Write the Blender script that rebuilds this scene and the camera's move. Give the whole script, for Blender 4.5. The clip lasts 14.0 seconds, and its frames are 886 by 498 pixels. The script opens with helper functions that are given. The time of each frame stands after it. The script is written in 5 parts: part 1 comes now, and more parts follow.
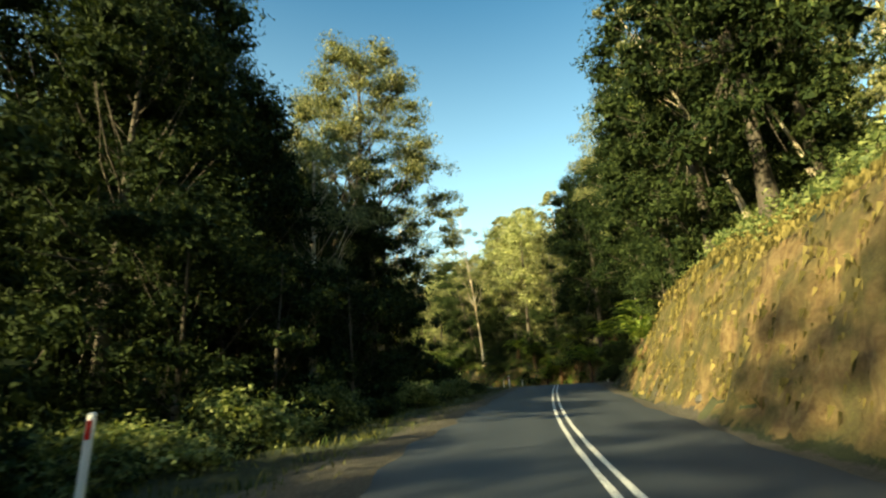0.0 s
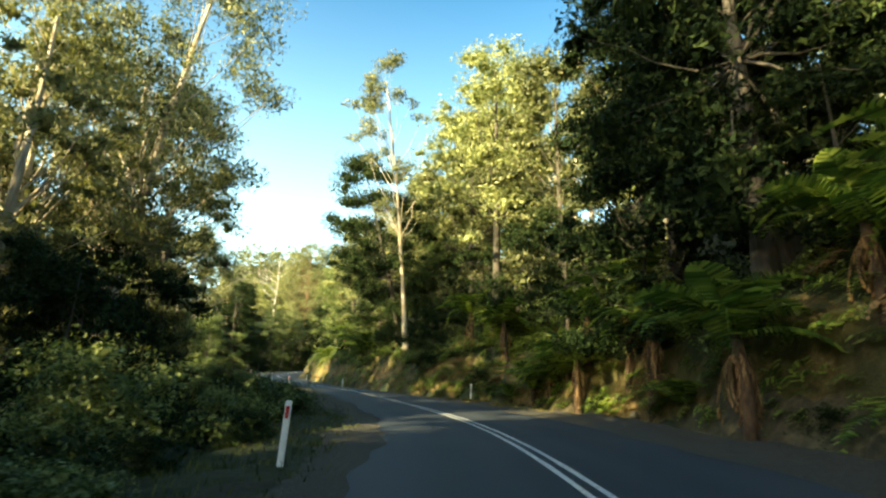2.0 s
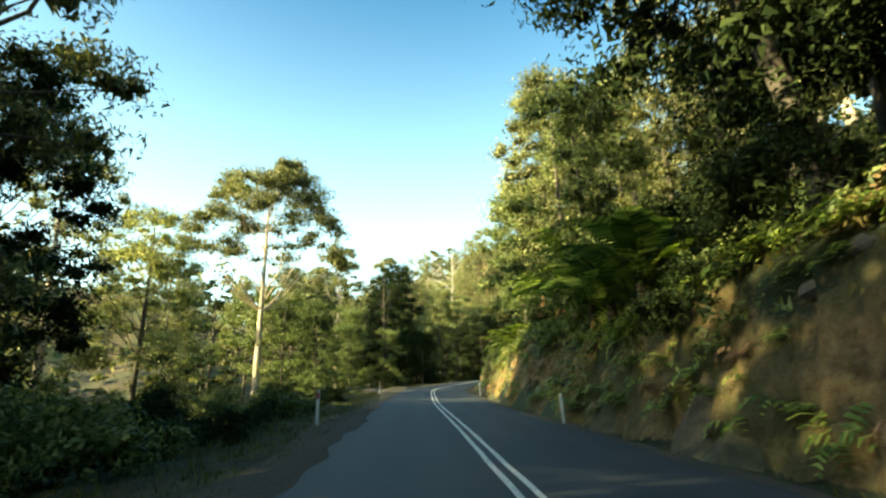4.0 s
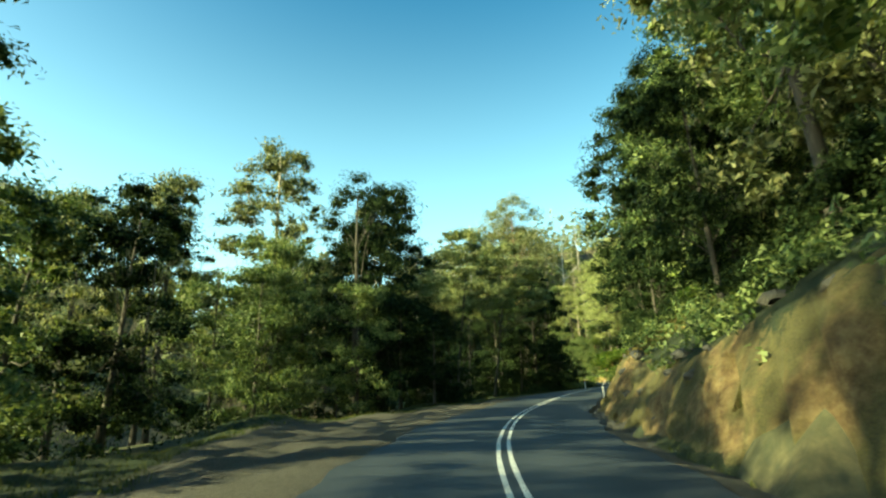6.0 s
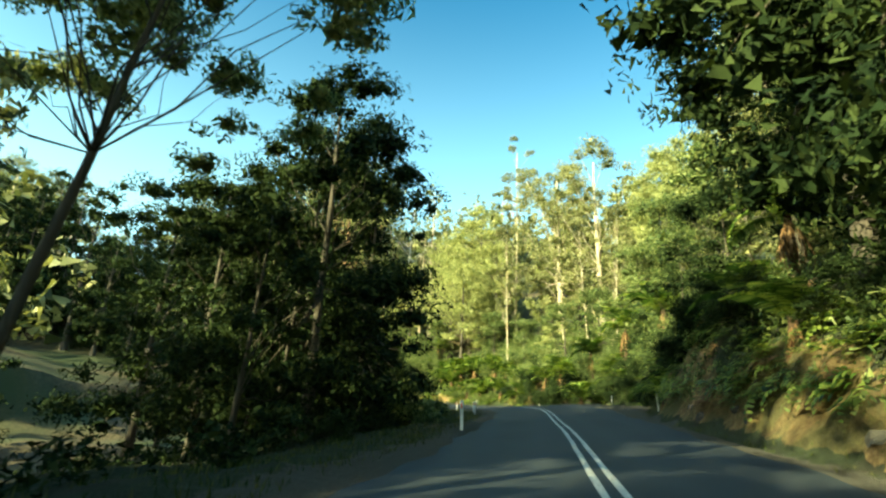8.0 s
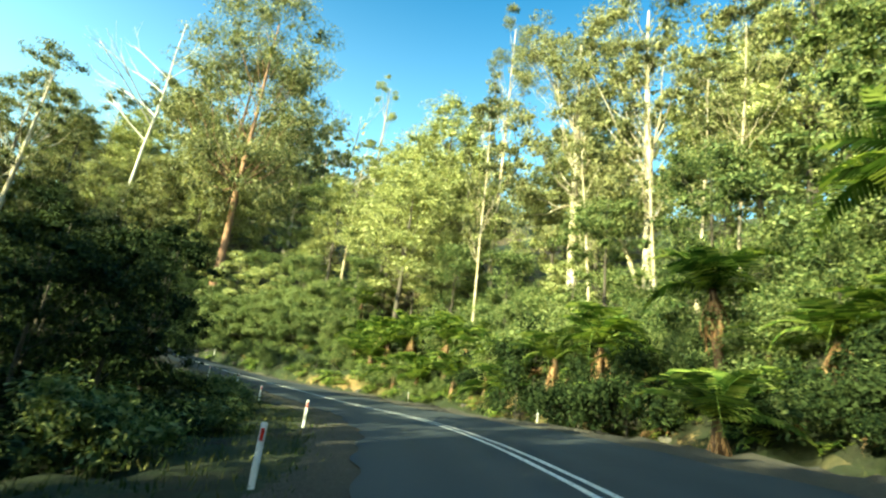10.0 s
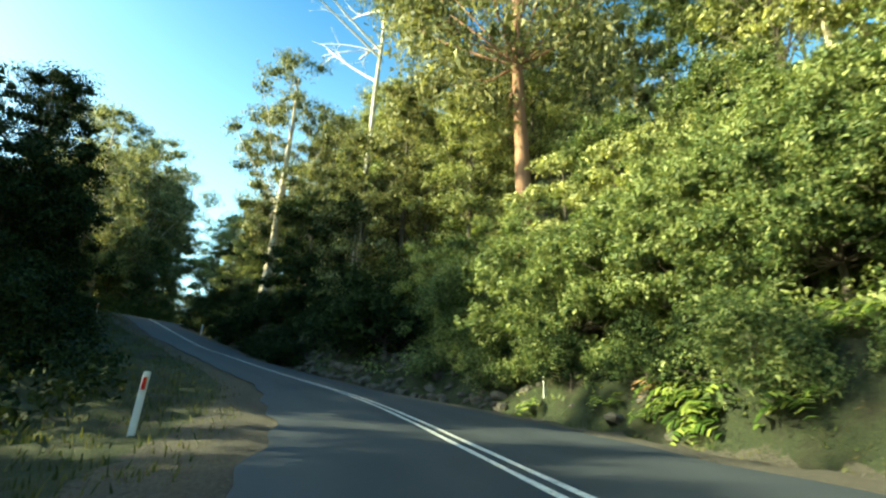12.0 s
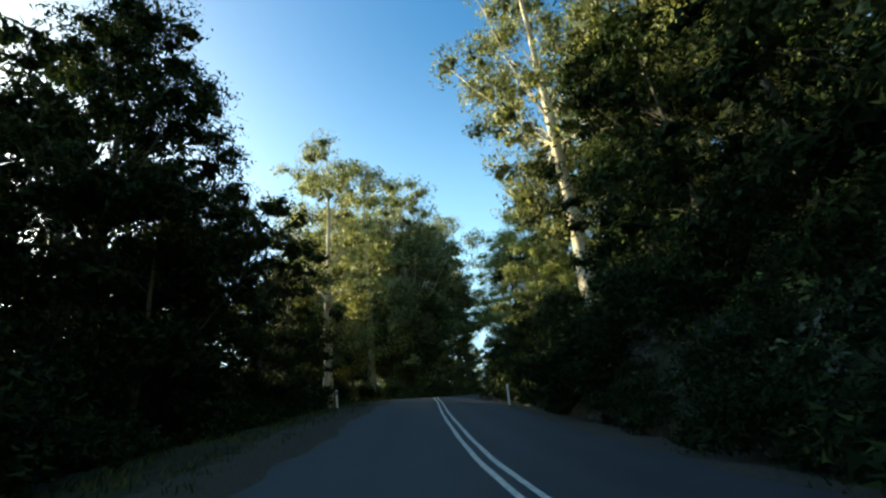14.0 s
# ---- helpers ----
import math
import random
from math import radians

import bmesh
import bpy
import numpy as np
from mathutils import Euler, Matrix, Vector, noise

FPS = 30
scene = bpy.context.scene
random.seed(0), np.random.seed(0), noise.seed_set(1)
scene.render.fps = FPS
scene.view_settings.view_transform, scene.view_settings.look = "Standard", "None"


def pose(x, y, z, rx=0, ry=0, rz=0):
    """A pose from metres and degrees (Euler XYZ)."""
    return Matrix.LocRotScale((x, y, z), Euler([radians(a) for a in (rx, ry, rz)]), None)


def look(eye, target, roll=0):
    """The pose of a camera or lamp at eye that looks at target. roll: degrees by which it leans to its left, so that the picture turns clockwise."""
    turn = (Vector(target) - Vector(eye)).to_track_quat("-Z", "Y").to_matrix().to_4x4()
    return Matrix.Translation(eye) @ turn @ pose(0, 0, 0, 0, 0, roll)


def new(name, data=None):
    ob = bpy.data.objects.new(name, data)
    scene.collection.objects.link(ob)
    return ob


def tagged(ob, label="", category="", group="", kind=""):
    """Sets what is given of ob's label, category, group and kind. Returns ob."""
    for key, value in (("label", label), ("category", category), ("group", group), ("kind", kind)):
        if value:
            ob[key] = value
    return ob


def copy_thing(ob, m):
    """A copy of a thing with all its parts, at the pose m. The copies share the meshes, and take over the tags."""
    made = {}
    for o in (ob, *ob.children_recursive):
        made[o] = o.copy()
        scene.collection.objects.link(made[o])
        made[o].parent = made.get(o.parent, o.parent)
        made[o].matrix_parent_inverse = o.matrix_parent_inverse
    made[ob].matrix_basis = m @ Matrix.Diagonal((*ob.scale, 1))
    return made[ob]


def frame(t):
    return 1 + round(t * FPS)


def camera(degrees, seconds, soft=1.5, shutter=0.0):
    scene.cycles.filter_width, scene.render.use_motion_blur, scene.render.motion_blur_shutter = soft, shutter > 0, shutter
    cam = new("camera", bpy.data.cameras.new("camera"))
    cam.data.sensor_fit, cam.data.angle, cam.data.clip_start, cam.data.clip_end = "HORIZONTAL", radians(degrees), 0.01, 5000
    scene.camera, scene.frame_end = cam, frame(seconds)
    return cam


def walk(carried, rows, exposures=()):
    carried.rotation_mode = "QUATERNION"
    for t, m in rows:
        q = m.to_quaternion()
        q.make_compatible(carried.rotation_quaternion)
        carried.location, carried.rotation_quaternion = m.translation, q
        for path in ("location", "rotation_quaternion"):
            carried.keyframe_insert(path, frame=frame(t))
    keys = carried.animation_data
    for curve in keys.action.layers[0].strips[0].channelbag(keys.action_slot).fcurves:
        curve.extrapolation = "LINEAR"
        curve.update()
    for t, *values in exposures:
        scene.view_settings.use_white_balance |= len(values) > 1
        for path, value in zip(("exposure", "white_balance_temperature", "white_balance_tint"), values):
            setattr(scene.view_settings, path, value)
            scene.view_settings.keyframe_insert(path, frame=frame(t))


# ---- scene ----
cam = camera(81.1, 14.0, soft=2.3, shutter=0.06)
PATH = [
    (0, (-0.20, 0.00, 1.36), (-0.18, 9.59, 4.19), -2.9),
    (0.5, (1.40, 12.97, 2.06), (2.24, 22.53, 4.89), -2.1),
    (1, (3.96, 25.87, 2.48), (5.04, 35.41, 5.30), -0.6),
    (1.5, (6.44, 38.46, 3.29), (7.34, 48.04, 5.99), -0.0),
    (2, (8.18, 51.31, 3.64), (8.61, 60.94, 6.31), 1.1),
    (2.5, (8.54, 63.66, 3.79), (8.14, 73.29, 6.49), 1.4),
    (3, (7.31, 75.07, 3.99), (6.07, 84.58, 6.84), 0.8),
    (3.5, (4.62, 86.77, 4.46), (2.39, 96.08, 7.34), -0.4),
    (4, (1.33, 96.52, 4.97), (-1.61, 105.67, 7.76), -1.9),
    (4.2, (-0.09, 100.40, 5.00), (-3.17, 109.48, 7.81), -1.8),
    (6.3, (-16.97, 146.41, 7.18), (-20.06, 155.44, 10.16), -2.0),
    (6.5, (-18.28, 151.00, 7.21), (-21.11, 160.11, 10.19), -2.1),
    (7, (-20.46, 162.59, 7.70), (-22.50, 171.88, 10.79), -1.2),
    (7.5, (-21.28, 174.19, 8.45), (-22.38, 183.62, 11.60), -0.2),
    (7.7, (-20.99, 178.56, 8.76), (-21.61, 188.02, 11.93), 0.4),
    (9.8, (-16.99, 217.37, 10.76), (-16.27, 226.90, 13.72), 7.5),
    (10, (-16.55, 221.95, 11.15), (-16.17, 231.49, 14.12), 7.2),
    (10.5, (-16.43, 234.40, 11.22), (-17.31, 243.89, 14.26), 6.0),
    (11, (-18.81, 246.47, 11.43), (-21.26, 255.65, 14.57), 5.3),
    (11.5, (-23.46, 256.34, 11.87), (-27.51, 264.88, 15.14), 4.0),
    (12, (-29.62, 264.56, 12.62), (-35.25, 272.07, 16.06), 1.9),
    (12.5, (-36.60, 270.94, 13.67), (-43.55, 277.04, 17.48), -0.3),
    (13, (-43.75, 274.86, 15.12), (-51.58, 279.54, 19.23), -2.7),
    (13.5, (-50.36, 278.05, 16.29), (-58.60, 281.73, 20.59), -6.1),
    (14, (-56.08, 279.81, 17.44), (-64.41, 283.10, 21.88), -6.9),
]
walk(cam, [(t, look(eye, target, roll)) for t, eye, target, roll in PATH], [(0.0, 1.6, 7900, -10), (1.0, 2.1, 7900, -8), (2.5, 2.25, 7200, -8), (4.2, 2.1, 7500, -12), (6.3, 1.7, 6800, -30), (7.7, 1.95, 7000, -26), (9.8, 2.05, 6300, -24), (11.0, 2.05, 6300, -20), (12.0, 2.2, 6400, -17), (12.5, 2.2, 6500, -15), (13.0, 2.15, 6300, -10), (13.5, 2.1, 6500, -6), (14.0, 1.75, 6500, -8)])

# ------------------------------------------------------------------ light
SUN_AZ, SUN_EL = -131.0, 20.0          # degrees, clockwise from +y; height
world = bpy.data.worlds.new("sky")
scene.world = world
world.use_nodes = True
wn = world.node_tree.nodes
sky = wn.new("ShaderNodeTexSky")
sky.sky_type = "NISHITA"
sky.sun_disc = False
sky.sun_elevation = radians(SUN_EL)
sky.sun_rotation = radians(SUN_AZ % 360)
sky.altitude, sky.air_density, sky.dust_density, sky.ozone_density = 300, 1.2, 3.5, 2.5
wn["Background"].inputs["Strength"].default_value = 0.09
vivid = wn.new("ShaderNodeHueSaturation")
vivid.inputs["Saturation"].default_value = 1.4
world.node_tree.links.new(sky.outputs[0], vivid.inputs["Color"])
geo_w = wn.new("ShaderNodeTexCoord")
up_w = wn.new("ShaderNodeSeparateXYZ")
world.node_tree.links.new(geo_w.outputs["Generated"], up_w.inputs[0])
fade = wn.new("ShaderNodeMapRange")
fade.inputs["From Min"].default_value, fade.inputs["From Max"].default_value = 0.8, 0.1
world.node_tree.links.new(up_w.outputs["Z"], fade.inputs["Value"])
soft_w = wn.new("ShaderNodeMath")
soft_w.operation = "POWER"
soft_w.inputs[1].default_value = 1.8
world.node_tree.links.new(fade.outputs[0], soft_w.inputs[0])
haze = wn.new("ShaderNodeMix")
haze.data_type, haze.blend_type = "RGBA", "ADD"
haze.inputs[7].default_value = (4.1, 5.3, 5.7, 1)
world.node_tree.links.new(soft_w.outputs[0], haze.inputs[0])
world.node_tree.links.new(vivid.outputs[0], haze.inputs[6])
world.node_tree.links.new(haze.outputs[2], wn["Background"].inputs[0])
sun_way = Vector((math.sin(radians(SUN_AZ)) * math.cos(radians(SUN_EL)), math.cos(radians(SUN_AZ)) * math.cos(radians(SUN_EL)), math.sin(radians(SUN_EL))))
sun_data = bpy.data.lights.new("sun", "SUN")
sun_data.energy, sun_data.angle, sun_data.color = 5.0, radians(0.55), (1.0, 0.83, 0.54)
sun = new("sun", sun_data)
sun.matrix_world = look(sun_way * 400, (0, 0, 0))


# -------------------------------------------------------------- materials
def shader(name):
    m = bpy.data.materials.new(name)
    m.use_nodes = True
    return m, m.node_tree.nodes, m.node_tree.links, m.node_tree.nodes["Principled BSDF"]


def ramp(nodes, links, source, stops):
    r = nodes.new("ShaderNodeValToRGB")
    while len(r.color_ramp.elements) < len(stops):
        r.color_ramp.elements.new(0.5)
    for e, (p, c) in zip(r.color_ramp.elements, stops):
        e.position, e.color = p, (*c, 1)
    links.new(source, r.inputs[0])
    return r.outputs[0]


def noise_of(nodes, links, scale, detail=5, rough=0.6, coords="Object", stretch=None):
    c = nodes.new("ShaderNodeTexCoord").outputs[coords]
    if stretch:
        mp = nodes.new("ShaderNodeMapping")
        mp.inputs["Scale"].default_value = stretch
        links.new(c, mp.inputs[0])
        c = mp.outputs[0]
    n = nodes.new("ShaderNodeTexNoise")
    n.inputs["Scale"].default_value, n.inputs["Detail"].default_value, n.inputs["Roughness"].default_value = scale, detail, rough
    links.new(c, n.inputs[0])
    return n.outputs["Fac"]


def mixed(nodes, links, fac, a, b, how="MIX"):
    m = nodes.new("ShaderNodeMix")
    m.data_type, m.blend_type = "RGBA", how
    for sock, v in ((m.inputs[0], fac), (m.inputs[6], a), (m.inputs[7], b)):
        if hasattr(v, "links"):
            links.new(v, sock)
        elif isinstance(v, tuple):
            sock.default_value = (*v, 1)
        else:
            sock.default_value = v
    return m.outputs[2]


def bump_to(nodes, links, height, bsdf, strength=0.4, dist=0.02):
    b = nodes.new("ShaderNodeBump")
    b.inputs["Strength"].default_value, b.inputs["Distance"].default_value = strength, dist
    links.new(height, b.inputs["Height"])
    links.new(b.outputs[0], bsdf.inputs["Normal"])


def surface(name, dark, mid, light, scale, rough=0.85, big=0.15, bump=0.4, dist=0.02, stretch=None, tint=None):
    """A rough natural surface: fine grain over broad patches."""
    m, n, l, b = shader(name)
    fine = noise_of(n, l, scale, 6, 0.65, stretch=stretch)
    col = ramp(n, l, fine, [(0.3, dark), (0.5, mid), (0.7, light)])
    broad = noise_of(n, l, big, 3, 0.5)
    col = mixed(n, l, ramp(n, l, broad, [(0.42, (0, 0, 0)), (0.6, (1, 1, 1))]), col, tint or mid)
    l.new(col, b.inputs["Base Color"])
    b.inputs["Roughness"].default_value = rough
    bump_to(n, l, fine, b, bump, dist)
    return m


def foliage(name, dark, mid, light, gloss=0.5, through_light=0.35, shine=0.2):
    """Leaves: each leaf its own tone, each plant a little different, with light passing through."""
    m, n, l, b = shader(name)
    geo = n.new("ShaderNodeNewGeometry")
    info = n.new("ShaderNodeObjectInfo")
    tone = n.new("ShaderNodeMath")
    tone.operation = "MULTIPLY_ADD"
    l.new(geo.outputs["Random Per Island"], tone.inputs[0])
    tone.inputs[1].default_value = 0.75
    half = n.new("ShaderNodeMath")
    half.operation = "MULTIPLY"
    l.new(info.outputs["Random"], half.inputs[0])
    half.inputs[1].default_value = 0.25
    l.new(half.outputs[0], tone.inputs[2])
    patch = noise_of(n, l, 0.55, 3)
    total = n.new("ShaderNodeMath")
    total.operation = "MULTIPLY_ADD"
    l.new(patch, total.inputs[0])
    total.inputs[1].default_value = 0.5
    l.new(tone.outputs[0], total.inputs[2])
    col = ramp(n, l, total.outputs[0], [(0.3, dark), (0.7, mid), (1.0, light)])
    l.new(col, b.inputs["Base Color"])
    b.inputs["Roughness"].default_value = gloss
    b.inputs["Specular IOR Level"].default_value = shine
    t = n.new("ShaderNodeBsdfTranslucent")
    l.new(mixed(n, l, 1.0, col, (1.0, 1.0, 0.55), "MULTIPLY"), t.inputs[0])
    mx = n.new("ShaderNodeMixShader")
    mx.inputs[0].default_value = through_light
    l.new(b.outputs[0], mx.inputs[1])
    l.new(t.outputs[0], mx.inputs[2])
    l.new(mx.outputs[0], n["Material Output"].inputs[0])
    return m


M_GUM = foliage("gum_leaves", (0.04, 0.05, 0.024), (0.135, 0.15, 0.066), (0.34, 0.33, 0.16))
M_WATTLE = foliage("wattle_leaves", (0.075, 0.1, 0.038), (0.25, 0.28, 0.11), (0.54, 0.54, 0.26))
# dark-leaved kinds, with deep shade also put into the leaf colour
M_DARK_SHADE = foliage("dark_shade_leaves", (0.006, 0.012, 0.006), (0.016, 0.028, 0.011), (0.045, 0.062, 0.022), 0.7, 0.15, 0.06)
M_BUSH = foliage("bush_leaves", (0.026, 0.046, 0.017), (0.1, 0.143, 0.05), (0.28, 0.315, 0.125))
M_FERN = foliage("fern_fronds", (0.026, 0.045, 0.01), (0.085, 0.15, 0.03), (0.3, 0.36, 0.085), 0.45, 0.4)
M_DRY = foliage("dry_fronds", (0.08, 0.042, 0.02), (0.2, 0.115, 0.058), (0.4, 0.25, 0.135), 0.8, 0.2)
M_GRASS = foliage("grass_blades", (0.022, 0.036, 0.01), (0.05, 0.075, 0.022), (0.15, 0.15, 0.055), 0.8, 0.3, 0.05)
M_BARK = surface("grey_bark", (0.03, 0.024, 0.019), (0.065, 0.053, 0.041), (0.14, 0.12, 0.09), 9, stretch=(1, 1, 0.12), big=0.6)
M_PALE = surface("pale_bark", (0.28, 0.22, 0.15), (0.5, 0.43, 0.33), (0.68, 0.62, 0.52), 5, stretch=(1, 1, 0.15), big=0.5, tint=(0.38, 0.3, 0.2))
M_RED = surface("stringy_red_bark", (0.12, 0.06, 0.035), (0.26, 0.14, 0.085), (0.4, 0.24, 0.15), 8, stretch=(1, 1, 0.08), big=0.5)
M_DEAD = surface("bleached_wood", (0.35, 0.31, 0.27), (0.55, 0.51, 0.46), (0.72, 0.69, 0.64), 6, stretch=(1, 1, 0.15))
M_FIBRE = surface("fern_trunk_fibre", (0.03, 0.018, 0.01), (0.085, 0.05, 0.028), (0.17, 0.1, 0.055), 14, stretch=(1, 1, 0.3), bump=0.9, dist=0.05)
M_POST = surface("white_post_paint", (0.62, 0.62, 0.6), (0.78, 0.78, 0.76), (0.85, 0.85, 0.84), 30, 0.5, big=4, bump=0.1, dist=0.002)
M_LITTER = surface("leaf_litter", (0.03, 0.022, 0.012), (0.08, 0.06, 0.03), (0.16, 0.12, 0.06), 3.5, big=0.08, bump=0.8, dist=0.08, tint=(0.045, 0.06, 0.022))


def plain(name, colour, rough):
    m, n, l, b = shader(name)
    v = noise_of(n, l, 40, 3)
    l.new(mixed(n, l, v, colour, tuple(c * 0.7 for c in colour)), b.inputs["Base Color"])
    b.inputs["Roughness"].default_value = rough
    return m


M_REDREF = plain("red_reflector", (0.62, 0.03, 0.02), 0.25)
M_WHITEREF = plain("silver_reflector", (0.7, 0.72, 0.75), 0.2)


def asphalt():
    m, n, l, b = shader("asphalt")
    grain = noise_of(n, l, 55, 4, 0.7)
    col = ramp(n, l, grain, [(0.3, (0.010, 0.0142, 0.020)), (0.55, (0.021, 0.030, 0.043)), (0.75, (0.05, 0.062, 0.079))])
    wear = noise_of(n, l, 0.35, 4, 0.55)
    col = mixed(n, l, ramp(n, l, wear, [(0.4, (0, 0, 0)), (0.65, (0.7, 0.7, 0.7))]), col, (0.034, 0.043, 0.056))
    a = n.new("ShaderNodeAttribute")
    a.attribute_name = "track"
    col = mixed(n, l, a.outputs["Fac"], col, (0.041, 0.05, 0.063))
    l.new(col, b.inputs["Base Color"])
    b.inputs["Roughness"].default_value = 0.72
    bump_to(n, l, grain, b, 0.5, 0.012)
    return m


def line_paint():
    m, n, l, b = shader("road_paint")
    wear = noise_of(n, l, 14, 6, 0.7)
    l.new(ramp(n, l, wear, [(0.34, (0.2, 0.2, 0.2)), (0.48, (0.62, 0.62, 0.6)), (0.7, (0.78, 0.78, 0.75))]), b.inputs["Base Color"])
    b.inputs["Roughness"].default_value = 0.6
    return m


def roadside_material():
    """Gravel beside the asphalt, grass and litter on the verge, bare ochre soil and rock in the cutting."""
    m, n, l, b = shader("roadside")
    fine = noise_of(n, l, 22, 6, 0.7)
    mid = noise_of(n, l, 3.1, 8, 0.74)
    wide = noise_of(n, l, 0.5, 4, 0.6)
    litter = ramp(n, l, mid, [(0.3, (0.018, 0.015, 0.009)), (0.5, (0.04, 0.034, 0.018)), (0.72, (0.085, 0.075, 0.035))])
    grass = ramp(n, l, fine, [(0.3, (0.016, 0.027, 0.009)), (0.55, (0.042, 0.06, 0.018)), (0.8, (0.11, 0.11, 0.04))])
    verge = mixed(n, l, ramp(n, l, wide, [(0.32, (0, 0, 0)), (0.48, (1, 1, 1))]), litter, grass)
    gravel = ramp(n, l, fine, [(0.3, (0.045, 0.041, 0.034)), (0.5, (0.105, 0.094, 0.075)), (0.75, (0.23, 0.205, 0.165))])
    soil = ramp(n, l, mid, [(0.28, (0.09, 0.055, 0.025)), (0.45, (0.27, 0.17, 0.07)), (0.6, (0.43, 0.3, 0.13)), (0.78, (0.58, 0.45, 0.23))])
    moss = ramp(n, l, wide, [(0.4, (0, 0, 0)), (0.56, (0.9, 0.9, 0.9))])
    moss_tone = ramp(n, l, fine, [(0.3, (0.06, 0.055, 0.02)), (0.55, (0.17, 0.16, 0.045)), (0.8, (0.33, 0.3, 0.09))])
    soil = mixed(n, l, moss, soil, mixed(n, l, 0.75, litter, moss_tone))
    out = verge
    for key, col in (("gravel", gravel), ("soil", soil)):
        a = n.new("ShaderNodeAttribute")
        a.attribute_name = key
        edge = n.new("ShaderNodeMath")
        edge.operation = "MULTIPLY_ADD"
        l.new(mid, edge.inputs[0])
        edge.inputs[1].default_value = 1.2
        sub = n.new("ShaderNodeMath")
        sub.operation = "ADD"
        sub.inputs[1].default_value = -0.6
        l.new(a.outputs["Fac"], sub.inputs[0])
        l.new(sub.outputs[0], edge.inputs[2])
        out = mixed(n, l, ramp(n, l, edge.outputs[0], [(0.42, (0, 0, 0)), (0.58, (1, 1, 1))]), out, col)
    l.new(out, b.inputs["Base Color"])
    b.inputs["Roughness"].default_value = 0.95
    both = n.new("ShaderNodeMath")
    both.operation = "MULTIPLY_ADD"
    l.new(mid, both.inputs[0])
    both.inputs[1].default_value = 2.5
    l.new(fine, both.inputs[2])
    bump_to(n, l, both.outputs[0], b, 1.0, 0.16)
    return m


M_ASPHALT, M_LINE, M_SIDE = asphalt(), line_paint(), roadside_material()


# ------------------------------------------------------------- mesh tools
def mesh_from(name, verts, faces, material, smooth=False):
    me = bpy.data.meshes.new(name)
    me.from_pydata([tuple(v) for v in verts], [], faces)
    me.materials.append(material)
    if smooth:
        me.polygons.foreach_set("use_smooth", [True] * len(me.polygons))
    me.update()
    return me


def quad_mesh(name, verts, material):
    """A mesh of loose four-cornered leaves from an array (n, 4, 3)."""
    v = np.asarray(verts, np.float32).reshape(-1, 3)
    n = len(v) // 4
    me = bpy.data.meshes.new(name)
    me.vertices.add(len(v))
    me.vertices.foreach_set("co", v.ravel())
    me.loops.add(4 * n)
    me.loops.foreach_set("vertex_index", np.arange(4 * n, dtype=np.int32))
    me.polygons.add(n)
    me.polygons.foreach_set("loop_start", np.arange(0, 4 * n, 4, dtype=np.int32))
    me.materials.append(material)
    me.update(calc_edges=True)
    return me


def grid_mesh(name, pts, material, smooth=True):
    """A sheet from an array (rows, columns, 3)."""
    r, c = pts.shape[:2]
    i = np.arange(r * c).reshape(r, c)
    f = np.stack([i[:-1, :-1], i[:-1, 1:], i[1:, 1:], i[1:, :-1]], -1).reshape(-1, 4)
    me = bpy.data.meshes.new(name)
    me.vertices.add(r * c)
    me.vertices.foreach_set("co", pts.astype(np.float32).ravel())
    me.loops.add(4 * len(f))
    me.loops.foreach_set("vertex_index", f.astype(np.int32).ravel())
    me.polygons.add(len(f))
    me.polygons.foreach_set("loop_start", np.arange(0, 4 * len(f), 4, dtype=np.int32))
    me.polygons.foreach_set("use_smooth", [smooth] * len(f))
    me.materials.append(material)
    me.update(calc_edges=True)
    return me


def child(name, me, parent, label=""):
    ob = new(name, me)
    ob.parent = parent
    return tagged(ob, label) if label else ob


def tube(path, radii, sides=7, rng=None, rough=0.0):
    """Vertices and faces of a tapering limb along a path."""
    path = np.asarray(path, float)
    n = len(path)
    tang = np.gradient(path, axis=0)
    tang /= np.linalg.norm(tang, axis=1)[:, None] + 1e-9
    ref = np.array([0.0, 1.0, 0.0]) if abs(tang[0][1]) < 0.9 else np.array([1.0, 0, 0])
    a = np.cross(tang, ref)
    a /= np.linalg.norm(a, axis=1)[:, None] + 1e-9
    b = np.cross(tang, a)
    th = np.linspace(0, 2 * np.pi, sides, endpoint=False)
    r = np.asarray(radii, float)[:, None] * np.ones(sides)
    if rng is not None and rough:
        r = r * (1 + rough * rng.uniform(-1, 1, r.shape))
    v = path[:, None] + r[..., None] * (np.cos(th)[None, :, None] * a[:, None] + np.sin(th)[None, :, None] * b[:, None])
    f = []
    for i in range(n - 1):
        for j in range(sides):
            k = (j + 1) % sides
            f.append((i * sides + j, i * sides + k, (i + 1) * sides + k, (i + 1) * sides + j))
    f.append(tuple(range((n - 1) * sides, n * sides)))
    return v.reshape(-1, 3), f


def joined(pieces):
    vs, fs, o = [], [], 0
    for v, f in pieces:
        vs.append(v)
        fs += [tuple(i + o for i in q) for q in f]
        o += len(v)
    return np.concatenate(vs), fs


def unit(rng, n):
    v = rng.normal(size=(n, 3))
    return v / np.linalg.norm(v, axis=1)[:, None]


